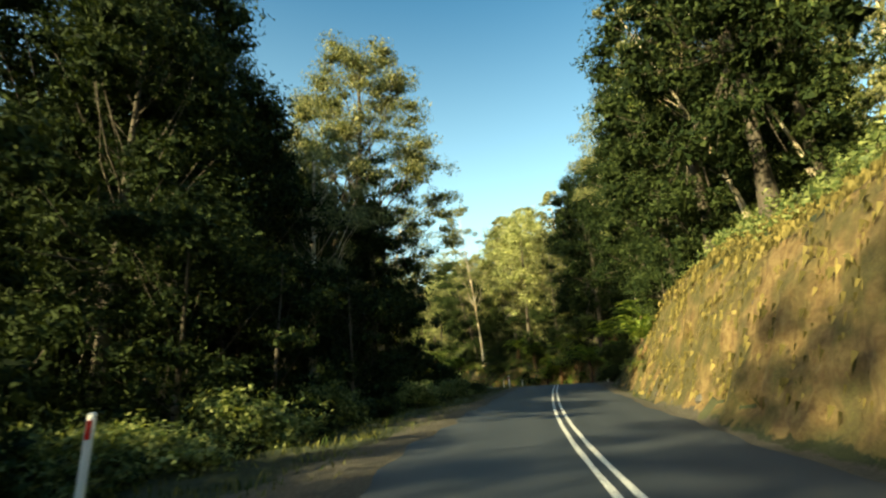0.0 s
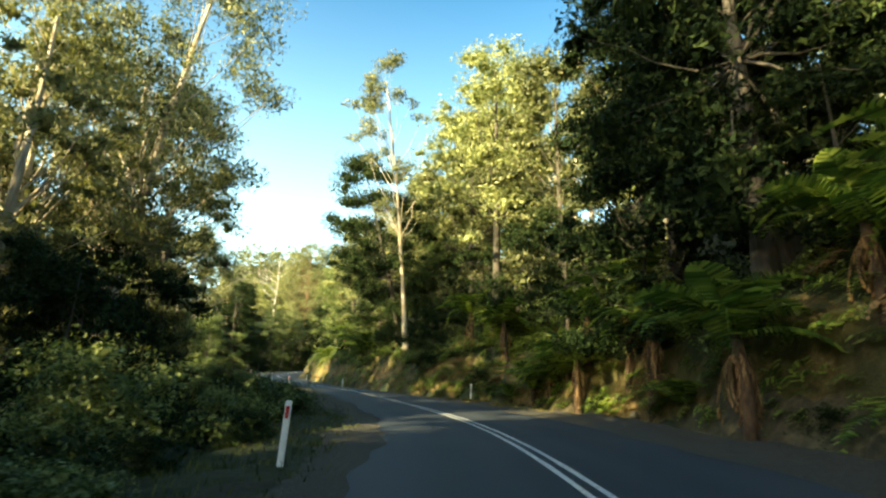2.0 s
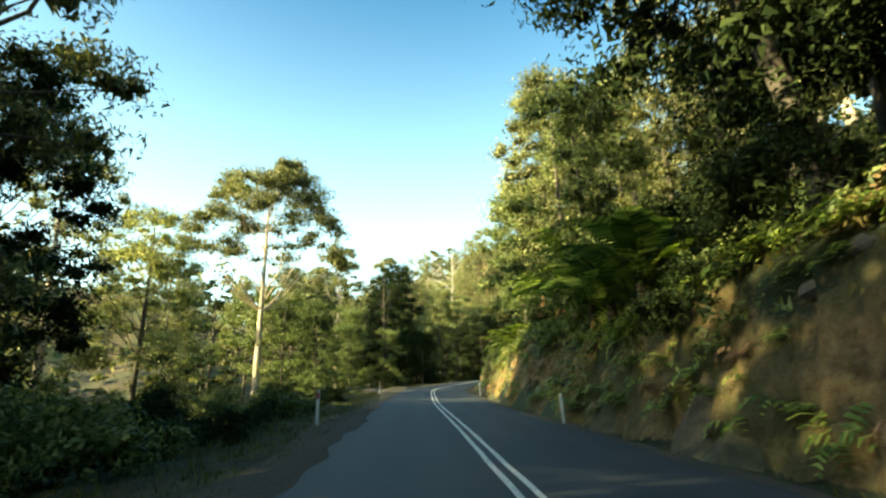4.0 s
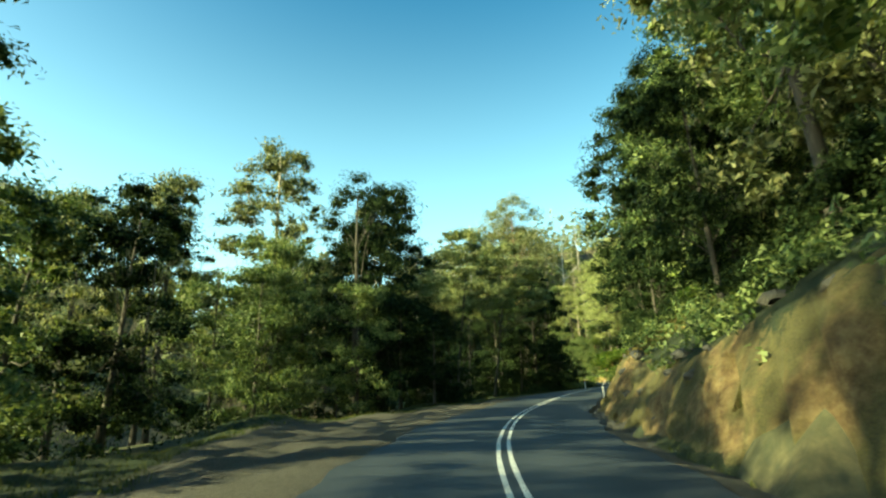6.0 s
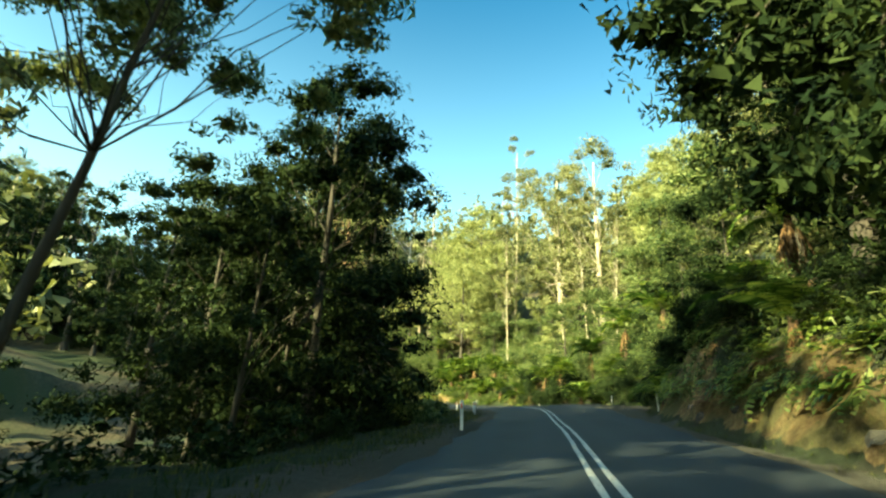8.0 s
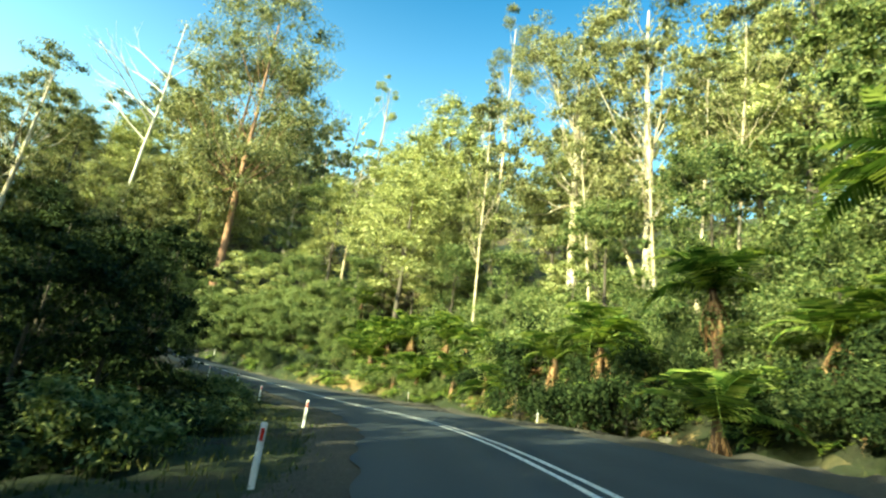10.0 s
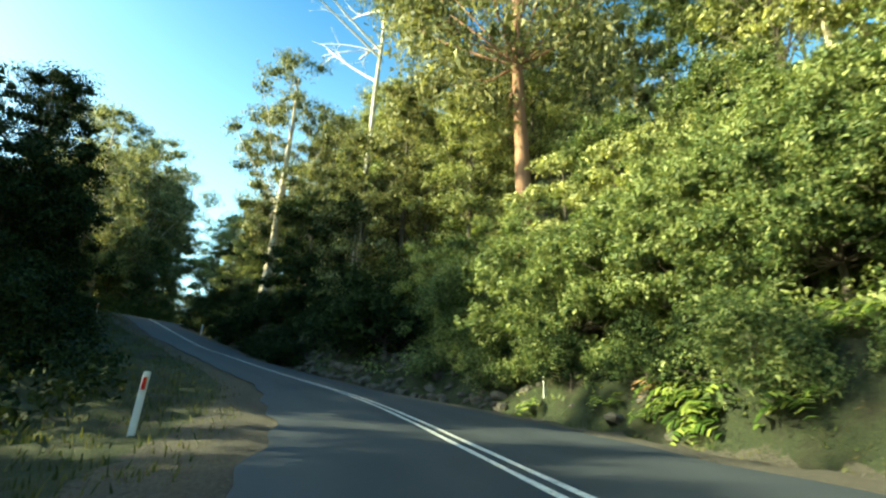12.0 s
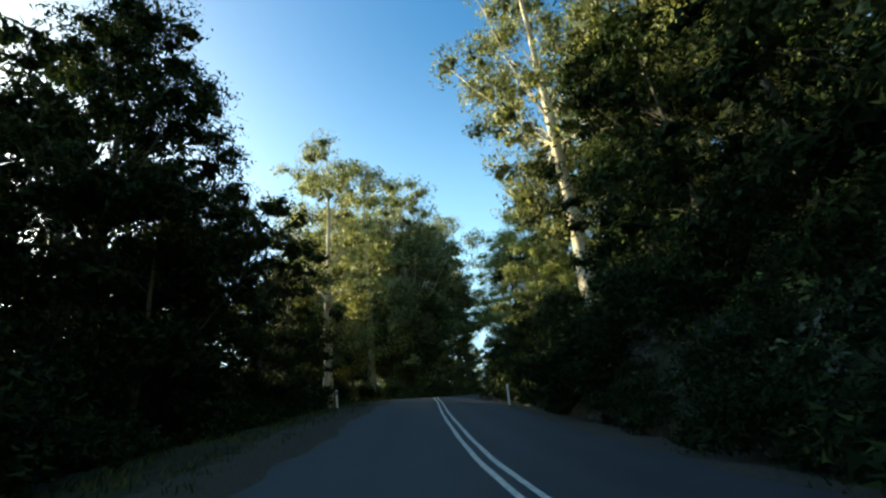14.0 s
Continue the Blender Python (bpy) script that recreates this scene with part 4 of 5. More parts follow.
for x, y, k, s in ((-24, 278.5, "fern_b", 1.1), (-21.5, 275.5, "fern_b", 1.25), (-19.5, 272.5, "fern_a", 1.0), (-22.5, 281, "fern_a", 1.0), (-16.5, 271, "fern_a", 1.1), (-17.5, 268, "fern_b", 1.1), (-13.5, 266.5, "fern_c", 1.0), (-12, 262, "fern_c", 0.9),
                   (-7.3, 246.5, "fern_c", 1.0), (-5.2, 240.5, "fern_c", 1.0), (-4.2, 233, "fern_c", 1.1), (-8.3, 251, "fern_a", 1.0), (-3, 226.5, "fern_a", 1.2), (-7.5, 237, "fern_b", 1.0),
                   (-20.0, 271.6, "fern_b", 1.3), (-18.6, 270.2, "fern_a", 1.0), (-16.6, 268.6, "fern_c", 0.95), (-15.6, 266.2, "fern_b", 1.35), (-13.4, 265.2, "fern_c", 1.0), (-12.9, 262.0, "fern_b", 1.35), (-11.0, 258.5, "fern_a", 1.1), (-10.4, 255.6, "fern_b", 1.3), (-21.8, 273.6, "fern_b", 1.1),
                   (16.3, 78, "fern_a", 1.0), (15.3, 83.5, "fern_b", 1.1), (14.5, 88, "fern_c", 0.9), (12.5, 93, "fern_a", 1.0), (9.5, 99, "shrub_d", 1.2), (10.5, 104, "dark_b", 0.8), (17.6, 72.4, "fern_c", 0.9), (17.8, 75, "fern_c", 1.1), (16.6, 80.5, "fern_b", 1.2), (14.4, 89.5, "fern_b", 1.2), (8.2, 101, "shrub_d", 1.0), (5.2, 108.5, "shrub_d", 0.9), (17.5, 66, "fern_a", 1.1), (19, 60, "fern_c", 1.0),
                   (1.4, 117, "fern_b", 1.3), (2.4, 114, "fern_b", 1.3), (0.6, 120.5, "fern_b", 1.4), (0.2, 124.5, "fern_a", 1.2), (-1.5, 129, "fern_b", 1.4), (-3, 133, "fern_a", 1.0), (-9.5, 175, "fern_b", 1.2), (-8.5, 190, "fern_c", 0.9), (-6.5, 205, "fern_a", 1.1)):
    key(k, x, y, s, 1.0, 53 * x, gap=1.2)

# the wood along both sides
wrng = np.random.default_rng(77)


def scatter(v0, v1, d0, d1, every, kinds, gap, low=0.8, high=1.25, tall=(0.9, 1.2)):
    v = v0
    while v < v1:
        d = wrng.uniform(d0, d1)
        d = max(d, float(foot_at(v)) - 0.1 + 0.25 * (d - d0)) if d0 > 0 else d
        x, y = beside(v + wrng.uniform(-0.5, 0.5) * every, d)
        dist = abs(float(nearest(x, y)[1][0]))
        kind = kinds[wrng.integers(len(kinds))]
        if dist > abs(min(d0, d1, key=abs)) - 0.5 and free(x, y, gap):
            TAKEN.append((x, y, gap * 0.6))
            put(kind, x, y, wrng.uniform(0, 360), wrng.uniform(low, high), wrng.uniform(*tall), (wrng.uniform(-3, 3), wrng.uniform(-3, 3)))
        v += every * wrng.uniform(0.75, 1.25)


# left side; rows behind the start are unseen, added to block the sun
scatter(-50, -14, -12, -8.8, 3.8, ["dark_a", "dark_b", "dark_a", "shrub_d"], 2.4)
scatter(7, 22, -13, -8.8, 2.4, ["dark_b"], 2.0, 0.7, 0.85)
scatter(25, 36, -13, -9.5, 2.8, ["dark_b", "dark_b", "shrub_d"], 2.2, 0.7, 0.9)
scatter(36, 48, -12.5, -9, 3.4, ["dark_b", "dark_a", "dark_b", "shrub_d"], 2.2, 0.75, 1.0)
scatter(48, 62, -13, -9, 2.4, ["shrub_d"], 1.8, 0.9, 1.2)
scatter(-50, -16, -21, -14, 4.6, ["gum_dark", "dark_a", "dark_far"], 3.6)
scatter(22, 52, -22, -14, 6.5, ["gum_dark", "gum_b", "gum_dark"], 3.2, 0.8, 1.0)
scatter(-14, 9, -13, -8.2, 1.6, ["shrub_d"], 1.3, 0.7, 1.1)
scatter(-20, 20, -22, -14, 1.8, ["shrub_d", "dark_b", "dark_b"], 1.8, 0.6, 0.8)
scatter(-24, 14, -32, -22, 2.4, ["dark_b", "dark_b"], 2.0, 0.8, 1.0)
scatter(-60, -18, -40, -24, 5, ["dark_far", "dark_far", "gum_dark"], 4.0)
scatter(12, 84, -42, -24, 9, ["dark_far", "gum_dark", "dark_far"], 4.0, 0.5, 0.7)
scatter(62, 82, -16, -12, 2.6, ["dark_b", "dark_b", "shrub_d"], 2.0, 0.6, 0.85)
scatter(56, 150, -16, -9.5, 3.2, ["shrub_d", "shrub_d", "shrub_b"], 2.2, 0.6, 0.95, (0.7, 0.9))
scatter(52, 66, -24, -15, 3.8, ["dark_b", "gum_b", "shrub_d"], 3.0, 0.7, 0.95)
scatter(96, 152, -44, -27, 3.4, ["green_a", "wattle_b", "shrub_b"], 2.6, 0.8, 1.15)
scatter(98, 150, -27, -17, 4.5, ["green_a", "wattle_b", "shrub_b", "dark_b"], 3.0, 0.7, 1.0)
scatter(95, 136, -46, -28, 4.6, ["wattle_tall", "green_b", "wattle_tall", "gum_full"], 3.6, 0.9, 1.15)
scatter(60, 150, -64, -46, 5, ["dark_far"], 4.0, 0.55, 0.75)
scatter(148, 196, -25, -17, 4.6, ["wattle_c", "green_a", "dark_a", "green_a"], 3.2, 0.75, 1.05)
scatter(148, 200, -42, -28, 9, ["wattle_c", "green_b", "gum_far"], 4.2)
scatter(176, 206, -12, -9, 3.4, ["dark_b", "shrub_d", "dark_b"], 2.2, 0.7, 1.0)
scatter(204, 226, -14, -9.4, 2.6, ["dark_b", "dark_b", "shrub_d"], 2.0, 0.65, 0.85)
scatter(194, 224, -24, -14, 6, ["dark_a", "dark_b"], 3.4, 0.7, 1.0)
scatter(185, 226, -44, -28, 6, ["dark_far"], 4.0, 0.5, 0.7)
scatter(237, 251, -13, -9.6, 2.4, ["dark_b"], 1.8, 0.48, 0.6)
scatter(222, 266, -13, -9.2, 2.6, ["shrub_d", "dark_b", "dark_b"], 1.8, 0.45, 0.62, (0.7, 0.95))
scatter(218, 262, -24, -14, 4.2, ["dark_b", "dark_b", "shrub_d"], 3.0, 0.6, 0.8, (0.85, 1.0))
for side, kinds in (((-12, -8.8), ["dark_b", "shrub_d", "shrub_d"]), ((-20, -13), ["dark_a", "dark_b", "shrub_d"]), ((-30, -21), ["dark_far", "dark_far"]), ((-44, -32), ["dark_far"])):
    for x0 in np.arange(-64 if side[1] > -10 else -78, -102, -4.0):
        i = int(np.argmin(np.abs(LINE[:, 0] - x0) + 1000 * (ALONG < 268)))
        d = wrng.uniform(*side)
        x, y = float(LINE[i, 0] + RIGHT[i, 0] * d), float(LINE[i, 1] + RIGHT[i, 1] * d)
        if free(x, y, 2.6):
            TAKEN.append((x, y, 1.6))
            put(kinds[wrng.integers(len(kinds))], x, y, wrng.uniform(0, 360), wrng.uniform(0.8, 1.15))
for x0 in np.arange(-48, -64, -2.6):
    i = int(np.argmin(np.abs(LINE[:, 0] - x0) + 1000 * (ALONG < 268)))
    for d, k in ((wrng.uniform(-11, -8.8), "shrub_d"), (wrng.uniform(-14.5, -11.5), "dark_b"), (wrng.uniform(-20, -15), "dark_a")):
        low = 0.55 if x0 > -57 and k != "shrub_d" else 1.0
        put(k, float(LINE[i, 0] + RIGHT[i, 0] * d), float(LINE[i, 1] + RIGHT[i, 1] * d), wrng.uniform(0, 360), low * wrng.uniform(0.85, 1.1))
# wood closing the view past the last bend
for x, y, k, s in ((-116, 292, "wattle_tall", 1.1), (-118, 300, "green_b", 1.5), (-121, 287, "wattle_tall", 1.2), (-125, 294, "wattle_tall", 1.4), (-127, 308, "green_b", 1.6), (-108, 312, "wattle_tall", 1.0), (-112, 318, "green_b", 1.3), (-132, 300, "gum_c", 1.1), (-114, 286, "green_a", 1.2), (-118, 288, "gum_a", 1.25), (-132, 312, "gum_a", 1.35), (-126, 300, "gum_b", 1.3), (-121, 294, "wattle_a", 1.0), (-136, 296, "gum_c", 1.0), (-128, 286, "gum_a", 1.1), (-124, 306, "green_b", 1.2), (-119, 301, "wattle_b", 1.3), (-117, 280, "green_b", 1.1), (-140, 306, "gum_a", 1.4), (-122, 316, "wattle_a", 1.1), (-112, 283, "dark_b", 1.0), (-121, 324, "green_b", 1.2)):
    key(k, x, y, s, 1.0, 31 * x)
for x, y, k, s in ((-115, 295, "green_a", 1.0), (-117, 300, "green_a", 1.2), (-114, 290, "green_a", 1.1), (-119, 306, "green_a", 1.1), (-112, 287, "green_a", 0.9), (-109, 284.5, "dark_b", 0.9), (-121, 312, "green_a", 1.2), (-122, 298, "gum_full", 1.1), (-126, 305, "gum_full", 1.2), (-120, 290, "gum_full", 1.05), (-128, 292, "gum_full", 1.2), (-124, 284, "gum_full", 1.0), (-116, 284, "green_b", 1.0), (-105, 283, "dark_b", 1.0), (-113, 293.5, "shrub_b", 1.2), (-116, 298, "shrub_b", 1.3), (-118, 303.5, "shrub_b", 1.3)):
    put(k, x, y, 29 * y, s)
# right side: hillside
scatter(30, 225, 8.4, 10.5, 3.4, ["shrub_b", "shrub_d", "dark_b", "shrub_d"], 2.0, 0.6, 1.0)
scatter(55, 142, 5.6, 7.6, 2.2, ["fern_b", "shrub_c", "shrub_d", "fern_b", "shrub_c"], 1.0, 0.6, 0.95, (0.7, 1.0))
scatter(176, 214, 6.0, 8.0, 2.6, ["fern_b", "shrub_c", "shrub_d"], 1.0, 0.6, 0.9, (0.7, 1.0))
scatter(-20, 225, 12, 17, 4.8, ["green_a", "dark_a", "wattle_c", "green_b"], 3.0, 0.85, 1.2)
scatter(225, 262, 10, 17, 4.0, ["green_a", "wattle_b", "shrub_b"], 2.4, 0.8, 1.1)
scatter(-10, 150, 20, 30, 7.5, ["gum_far", "wattle_far", "green_b"], 4.0, 0.85, 1.1)
scatter(150, 225, 20, 30, 6, ["gum_full", "wattle_tall", "green_b"], 4.0, 0.85, 1.1)
scatter(225, 262, 20, 30, 4.4, ["wattle_tall", "wattle_tall", "gum_full"], 3.4, 0.8, 1.1)
scatter(-10, 262, 34, 48, 10, ["gum_far", "wattle_far"], 4.6)
for lo, hi, every, kinds in ((8.4, 10.5, 3.4, ["dark_b", "shrub_d", "shrub_b"]), (12.5, 17, 4.0, ["green_a", "wattle_b", "green_a", "green_b"]), (19, 28, 4.6, ["wattle_tall", "gum_full", "green_b", "wattle_b"]), (32, 44, 4.2, ["gum_far", "wattle_far", "gum_far"]), (46, 60, 5, ["gum_far", "wattle_far"])):
    for x0 in np.arange(-26, -112, -every):
        i = int(np.argmin(np.abs(LINE[:, 0] - x0) + 1000 * (ALONG < 258)))
        d = wrng.uniform(lo, hi)
        x, y = float(LINE[i, 0] + RIGHT[i, 0] * d), float(LINE[i, 1] + RIGHT[i, 1] * d)
        if abs(float(nearest(x, y)[1][0])) > lo - 1 and free(x, y, 2.4):
            TAKEN.append((x, y, 1.6))
            put(kinds[wrng.integers(len(kinds))], x, y, wrng.uniform(0, 360), wrng.uniform(0.75, 1.1), wrng.uniform(0.9, 1.2))
scatter(46, 84, 5.4, 7.0, 1.7, ["fern_b", "fern_a", "shrub_d"], 0.9, 0.7, 1.0, (0.7, 1.0))
scatter(60, 92, 8.0, 11.0, 2.6, ["fern_a", "fern_c", "dark_b"], 1.2, 0.8, 1.1)
scatter(212, 300, 17, 24, 3.0, ["shrub_b", "wattle_b", "green_a", "shrub_b"], 2.0, 0.9, 1.3)
scatter(205, 300, 25, 36, 3.0, ["wattle_tall", "wattle_a", "wattle_tall", "green_b"], 2.6, 0.7, 1.0)
for lo, hi, every, kinds in ((6.0, 8.4, 1.7, ["shrub_d", "shrub_c", "shrub_d"]), (4.9, 6.2, 1.3, ["shrub_c", "shrub_c", "shrub_d"]), (-13, -9, 2.2, ["shrub_d"]), (-24, -14, 2.2, ["shrub_d", "dark_b"])):
    for x0 in np.arange((-60 if lo < 5 else -52) if lo > 0 else -60, -108, -every):
        i = int(np.argmin(np.abs(LINE[:, 0] - x0) + 1000 * (ALONG < 262)))
        d = wrng.uniform(lo, hi)
        put(kinds[wrng.integers(len(kinds))], float(LINE[i, 0] + RIGHT[i, 0] * d), float(LINE[i, 1] + RIGHT[i, 1] * d), wrng.uniform(0, 360), wrng.uniform(0.7, 1.05))
for x, y in ((-9, 268), (-7.5, 272.5), (-6, 269), (-11, 271.5), (-4, 262.5), (-9.5, 265), (-6.5, 266), (-12.5, 274), (-3, 267)):
    put("shrub_b", x, y, 47 * y, 1.1 + 0.1 * math.sin(x))
# leafy skirts of the bushes along the foot of the long bend
for x0 in np.arange(-20, -47, -1.15):
    i = int(np.argmin(np.abs(LINE[:, 0] - x0) + 1000 * (ALONG < 258)))
    d = float(foot_at(ALONG[i])) + wrng.uniform(0.7, 1.5)
    put(["shrub_b", "shrub_d", "shrub_a", "shrub_a"][wrng.integers(4)], float(LINE[i, 0] + RIGHT[i, 0] * d), float(LINE[i, 1] + RIGHT[i, 1] * d), wrng.uniform(0, 360), wrng.uniform(0.5, 0.75))
scatter(29, 58, 5.2, 8.2, 1.3, ["shrub_d", "shrub_c", "fern_b", "shrub_d"], 0.9, 0.7, 1.05)
# ferns and shrubs over the cutting before the long bend
for v in np.arange(214, 247, 0.95):
    for k in (0, 1):
        x, y = beside(v + wrng.uniform(-0.4, 0.4), float(foot_at(v)) + (wrng.uniform(0.3, 1.2) if k == 0 else wrng.uniform(1.5, 3.2)))
        put((["shrub_c", "shrub_d", "fern_b", "shrub_a"] if k == 0 else ["shrub_d", "shrub_b", "fern_b"])[wrng.integers(4 - k)], x, y, wrng.uniform(0, 360), wrng.uniform(0.5, 0.85))
# low plants on the verge
scatter(-20, 130, -8, -6.3, 2.6, ["shrub_c", "shrub_a", "shrub_c"], 1.0, 0.5, 1.0, (0.6, 1.0))
scatter(196, 264, -8, -6.6, 3.0, ["shrub_c", "shrub_c", "shrub_a"], 1.0, 0.5, 0.9, (0.5, 0.9))
scatter(30, 216, 6.8, 8.5, 3.0, ["shrub_c", "shrub_a", "fern_b", "shrub_d"], 1.0, 0.5, 0.9, (0.6, 1.0))
scatter(216, 266, 9.0, 11.0, 2.6, ["fern_b", "fern_a", "shrub_b", "fern_b"], 1.0, 0.6, 0.9, (0.7, 1.0))

# low growth covering the forest floor and hanging over the cutting
urng = np.random.default_rng(21)
# the left sheet has the shade under the trees put into its colour
for name, label, mat, count, lo, hi in (("undergrowth", "dense dark bracken and seedlings under the trees, colour deepened for shade", M_DARK_SHADE, 3600, -17, -6.8), ("bank_growth", "bracken, ferns and seedlings covering the hillside", M_BUSH, 15000, 5.2, 34)):
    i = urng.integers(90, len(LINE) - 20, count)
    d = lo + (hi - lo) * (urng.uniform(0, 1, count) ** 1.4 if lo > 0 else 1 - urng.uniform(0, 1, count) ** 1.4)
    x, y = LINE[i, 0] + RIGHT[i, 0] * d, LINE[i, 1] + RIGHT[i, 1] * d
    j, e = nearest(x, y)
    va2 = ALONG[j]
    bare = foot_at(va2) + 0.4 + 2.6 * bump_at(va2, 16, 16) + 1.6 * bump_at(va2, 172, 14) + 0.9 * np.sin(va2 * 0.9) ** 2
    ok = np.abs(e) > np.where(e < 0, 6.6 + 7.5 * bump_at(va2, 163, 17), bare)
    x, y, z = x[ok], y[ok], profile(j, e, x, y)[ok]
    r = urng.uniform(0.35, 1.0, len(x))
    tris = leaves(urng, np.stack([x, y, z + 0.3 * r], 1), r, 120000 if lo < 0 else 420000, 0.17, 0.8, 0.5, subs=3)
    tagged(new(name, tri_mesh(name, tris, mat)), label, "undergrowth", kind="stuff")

# small ferns covering the faces of the cutting
def rosette(rng, n, length):
    s = np.linspace(0.05, 1, 8)
    rows = []
    for k in range(n):
        th, rise = 6.283 * k / n + rng.uniform(-0.4, 0.4), rng.uniform(0.25, 0.7)
        L = length * rng.uniform(0.7, 1.2)
        x, z = L * s * (1 - 0.1 * s), L * (rise * np.sin(s * 2.0) - 0.65 * s**2.2)
        w = 0.26 * L * np.sin(np.pi * np.clip(s * 0.9 + 0.08, 0, 1)) ** 0.8
        for i in range(8):
            for sgn in (-1, 1):
                a, h = np.array([x[i], 0, z[i]]), L * 0.055
                tip = a + [w[i] * 0.35, sgn * w[i], -0.25 * w[i]]
                rows.append(np.array([a - [h, 0, 0], a + [h, 0, 0], tip + [h * 0.4, 0, 0], tip - [h * 0.5, 0, 0]]) @ np.array([[np.cos(th), np.sin(th), 0], [-np.sin(th), np.cos(th), 0], [0, 0, 1]]))
    return np.array(rows)


hrng = np.random.default_rng(41)
forms = [rosette(hrng, 8, 1.0) for k in range(4)]
cover = {"fern_growth": [], "dead_fronds": []}
for v0, v1, d0, d1, count in ((44, 92, 0.1, 4.6, 760), (84, 146, 0.3, 3.2, 560), (178, 216, 0.6, 3.8, 300), (224, 268, 0.2, 5.0, 460), (262, 276, 0.2, 4.8, 110), (30, 50, 0.6, 4.5, 200)):
    for k in range(count):
        i = int(np.argmin(np.abs(ALONG - hrng.uniform(v0, v1))))
        d = float(foot_at(ALONG[i])) + hrng.uniform(d0, d1)
        x, y = LINE[i, 0] + RIGHT[i, 0] * d, LINE[i, 1] + RIGHT[i, 1] * d
        z = float(profile(np.array([i]), np.array([d]), np.array([x]), np.array([y]))[0])
        tipped = pose(0, 0, 0, 0, -hrng.uniform(10, 40), math.degrees(math.atan2(RIGHT[i, 1], RIGHT[i, 0])))
        turn = tipped @ pose(0, 0, 0, 0, 0, hrng.uniform(0, 360)) @ Matrix.Scale(hrng.uniform(0.45, 1.0), 4)
        R = np.array(turn.to_3x3())
        f = forms[k % 4]
        cover["dead_fronds" if k % 11 == 0 else "fern_growth"].append(f @ R.T + [x - RIGHT[i, 0] * 0.15, y - RIGHT[i, 1] * 0.15, z + 0.12])
tagged(new("fern_growth", quad_mesh("fern_growth", np.concatenate(cover["fern_growth"]), M_FERN)), "low green ferns crowding the face of the cutting", "ferns", kind="stuff")
tagged(new("dead_fronds", quad_mesh("dead_fronds", np.concatenate(cover["dead_fronds"]), M_DRY)), "brown dead fern fronds on the bank", "ferns", kind="stuff")

# slender trunks leaning out from the top of the first cutting
for x, y, h, z in ((15.2, 24.4, 15, 71), (16.6, 21.5, 12, 72)):
    own(make_gum(z, h, 1.8, "slender gum tree leaning out from the cutting", n=14, count=2600, leaf=0.2, lean=(-0.35, 0.05), low=0.55, tr=0.009, limbs=8), x, y, gap=1)

# loose stones at the foot of the cutting
srng = np.random.default_rng(31)
M_STONE = surface("bank_stone", (0.035, 0.032, 0.028), (0.08, 0.073, 0.062), (0.17, 0.155, 0.13), 9, big=1.2)


def stone_form(rng):
    """A chipped, flattened rock about two metres across, to be scaled down."""
    th = np.linspace(0, 2 * np.pi, 7, endpoint=False)
    v = np.array([[np.cos(a) * q, np.sin(a) * q, h] for h, q in ((-0.6, 0.75), (-0.05, 1.0), (0.45, 0.85), (0.75, 0.45)) for a in th]) * rng.uniform(0.75, 1.25, (28, 3)) * [1.25, 0.9, 0.75]
    f = [(j * 7 + m, j * 7 + (m + 1) % 7, j * 7 + 7 + (m + 1) % 7, j * 7 + 7 + m) for j in range(3) for m in range(7)] + [tuple(range(21, 28))]
    return v, f


SHAPES = [stone_form(srng) for k in range(8)]
STONES = [mesh_from("stone", v, f, M_STONE) for v, f in SHAPES]
small = []
count = 0
LAST = int(np.argmin(np.abs(LINE[:, 0] + 41) + 1000 * (ALONG < 262)))
for k in range(1000):
    rocky = k >= 420
    i = int(srng.integers(LAST, LAST + 70)) if rocky else int(srng.integers(120, len(LINE) - 90))
    d = foot_at(ALONG[i]) + (srng.uniform(-0.1, 2.0) if rocky else srng.uniform(0.1, 1.9))
    x, y = LINE[i, 0] + RIGHT[i, 0] * d, LINE[i, 1] + RIGHT[i, 1] * d
    z = float(profile(np.array([i]), np.array([d]), np.array([x]), np.array([y]))[0])
    r = 0.07 + 0.28 * srng.uniform() ** 2.4 if rocky else 0.05 + 0.3 * srng.uniform() ** 3
    m = pose(x, y, z, srng.uniform(-25, 25), srng.uniform(-25, 25), srng.uniform(0, 360)) @ Matrix.Scale(r, 4)
    if r > 0.15 and count < 290:
        count += 1
        child("stone", STONES[k % 8], roadside).matrix_basis = m
    else:
        v, f = SHAPES[k % 8]
        small.append((v @ np.array(m.to_3x3()).T + [x, y, z], f))
sv, sf = joined(small)
tagged(new("stones", mesh_from("stones", sv, sf, M_STONE)), "loose grey-brown stones at the foot of the bank", "stones", kind="stuff")

# far woods on the hills
frng = np.random.default_rng(9)
px, py = frng.uniform(-420, 320, 5200), frng.uniform(-150, 620, 5200)
fi, fd = nearest(px, py)
far_ok = (np.abs(fd) > 44) & (np.abs(fd) < 330)
px, py, fz = px[far_ok], py[far_ok], profile(fi, fd, px, py)[far_ok]
fh, fr = frng.uniform(13, 26, len(px)), frng.uniform(2.6, 4.6, len(px))
fc = np.concatenate([np.stack([px + frng.normal(0, 1, len(px)) * fr * 0.5, py + frng.normal(0, 1, len(px)) * fr * 0.5, fz + fh * frng.uniform(0.35, 1.0, len(px))], 1) for k in range(5)])
far_me = tri_mesh("far_woods", leaves(frng, fc, np.tile(fr * 0.62, 5), 240000, 1.3, 0.8, 0.6, subs=3), M_GUM)
tagged(new("far_woods", far_me), "distant eucalypt forest covering the hills", "forest", kind="stuff")

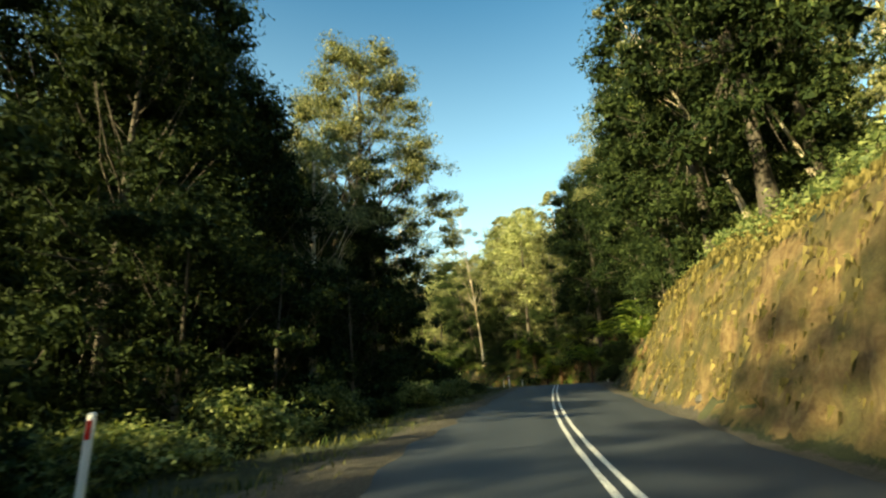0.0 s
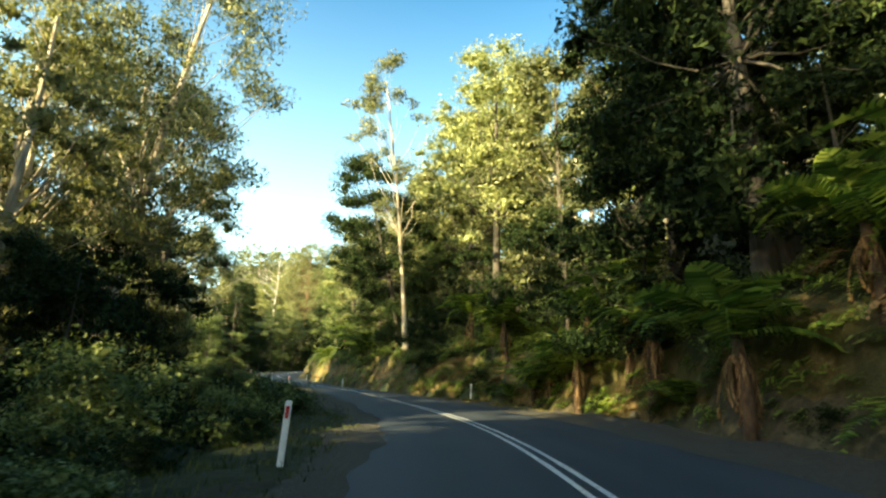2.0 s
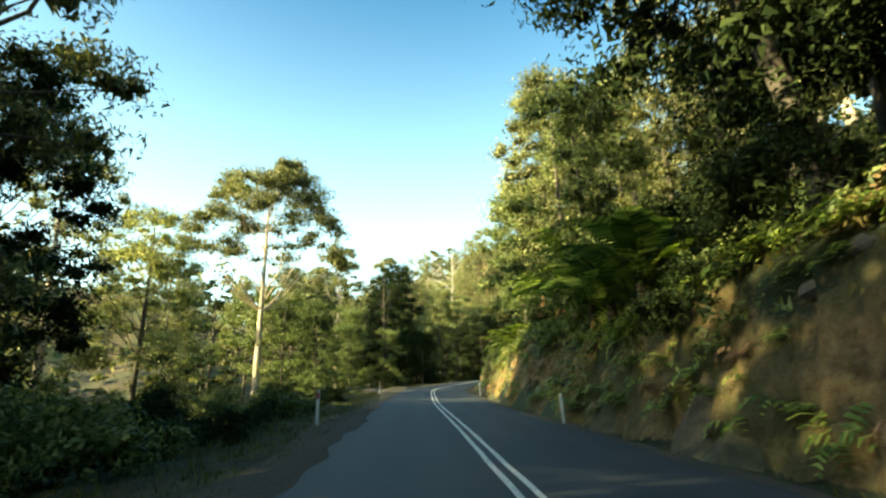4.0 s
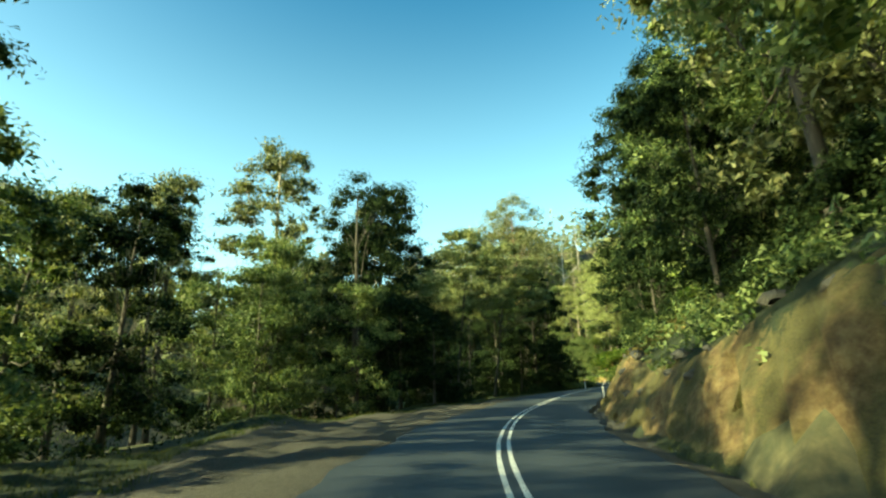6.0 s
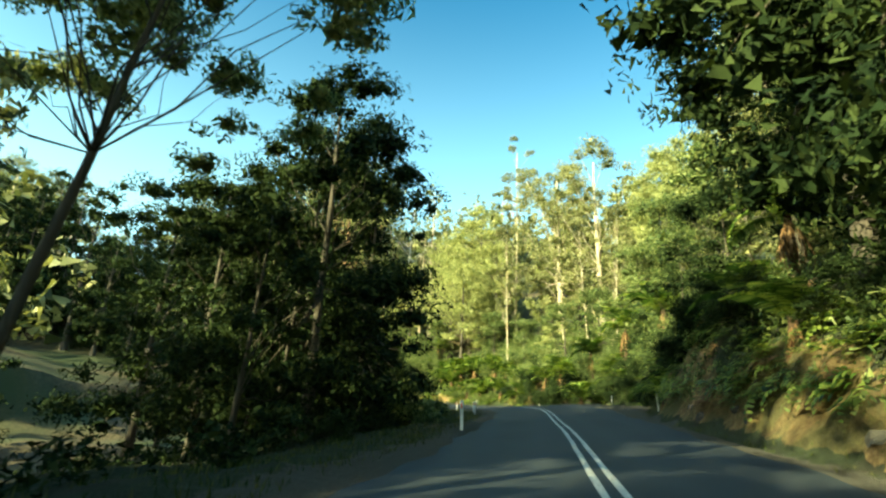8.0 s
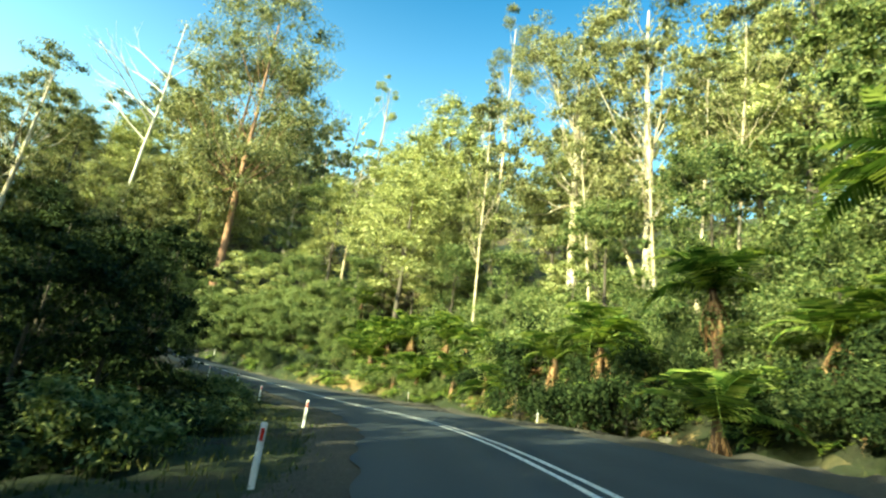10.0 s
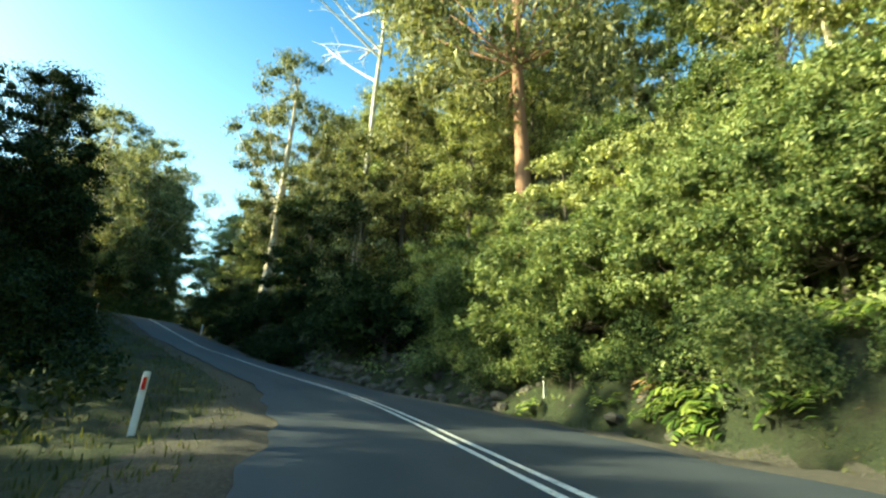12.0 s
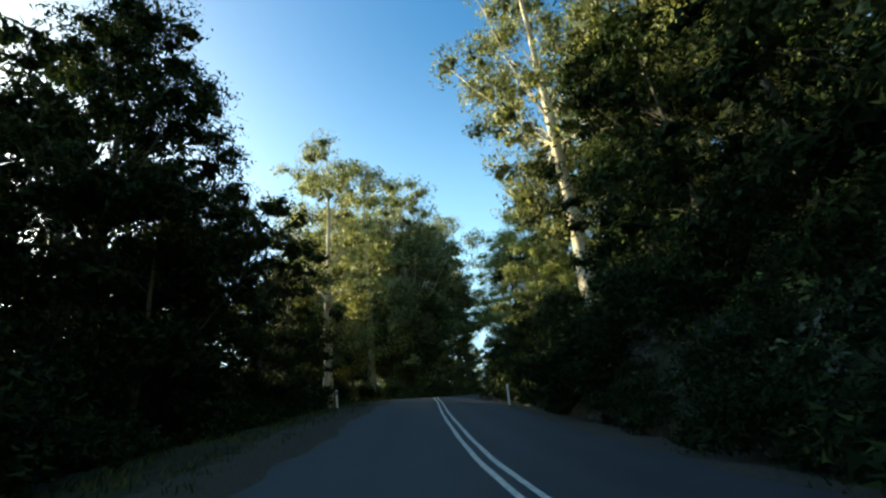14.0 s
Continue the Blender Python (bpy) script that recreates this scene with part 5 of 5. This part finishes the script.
# grass on the verges
q = []
for side, lo, hi, count in ((-1, 3.7, 7.5, 9500), (1, 4.0, 5.2, 1800)):
    i = frng.integers(60, len(LINE) - 60, count)
    d = side * (lo + (hi - lo) * frng.uniform(0, 1, count) ** 1.3 + np.where(side < 0, 6.5 * bump_at(ALONG[i], 162, 16), bay_at(ALONG[i])))
    x, y = LINE[i, 0] + RIGHT[i, 0] * d, LINE[i, 1] + RIGHT[i, 1] * d
    z = profile(i, d, x, y)
    for a, b, c in zip(x, y, z):
        for k in range(6):
            th, L = frng.uniform(0, 6.28), 0.03 + 0.13 * frng.uniform() ** 2.2
            o = np.array([a + frng.normal() * 0.12, b + frng.normal() * 0.12, c - 0.08])
            out = np.array([np.cos(th), np.sin(th), 0.0])
            sdw = np.array([-out[1], out[0], 0]) * 0.012
            tip = o + out * L * 0.6 + [0, 0, L + 0.04]
            midp = o + out * L * 0.2 + [0, 0, L * 0.7]
            q.append([o - sdw, o + sdw, midp + sdw, tip])
face = []
for mid_v, half, lo, hi, count in ((16, 15, 4.6, 10.5, 9000), (174, 12, 5.4, 9.0, 2200), (102, 26, 5.2, 8.0, 2400)):
    i = np.array([int(np.argmin(np.abs(ALONG - w))) for w in frng.uniform(mid_v - half, mid_v + half, count)])
    d = frng.uniform(lo, hi, count)
    x, y = LINE[i, 0] + RIGHT[i, 0] * d, LINE[i, 1] + RIGHT[i, 1] * d
    z = profile(i, d, x, y)
    patchy = frng.uniform(0, 1, count) < 0.5 + 0.3 * wave(x, y + z, 0.8)
    for a, bb, cc, k in zip(x[patchy], y[patchy], z[patchy], i[patchy]):
        for m in range(5):
            L = frng.uniform(0.12, 0.42)
            o = np.array([a + frng.normal() * 0.15, bb + frng.normal() * 0.15, cc - 0.02])
            out = -np.array([RIGHT[k, 0], RIGHT[k, 1], 0.0]) + 0.7 * frng.normal(size=3) * [1, 1, 0]
            out /= np.linalg.norm(out)
            sdw = np.array([-out[1], out[0], 0]) * 0.01
            midp = o + out * L * 0.3 + [0, 0, L * 0.12]
            face.append([o - sdw, o + sdw, midp + sdw, o + out * L * 0.5 + [0, 0, -L * 0.65]])
M_STRAW = foliage("straw_blades", (0.06, 0.055, 0.02), (0.16, 0.135, 0.05), (0.32, 0.26, 0.1), 0.8)
tagged(new("dry_grass", quad_mesh("dry_grass", np.array(face), M_STRAW)), "straw-coloured grass hanging on the cutting", "grass", kind="stuff")
tagged(new("grass", quad_mesh("grass", np.array(q), M_GRASS)), "rough green and straw grass on the road verge", "grass", kind="stuff")
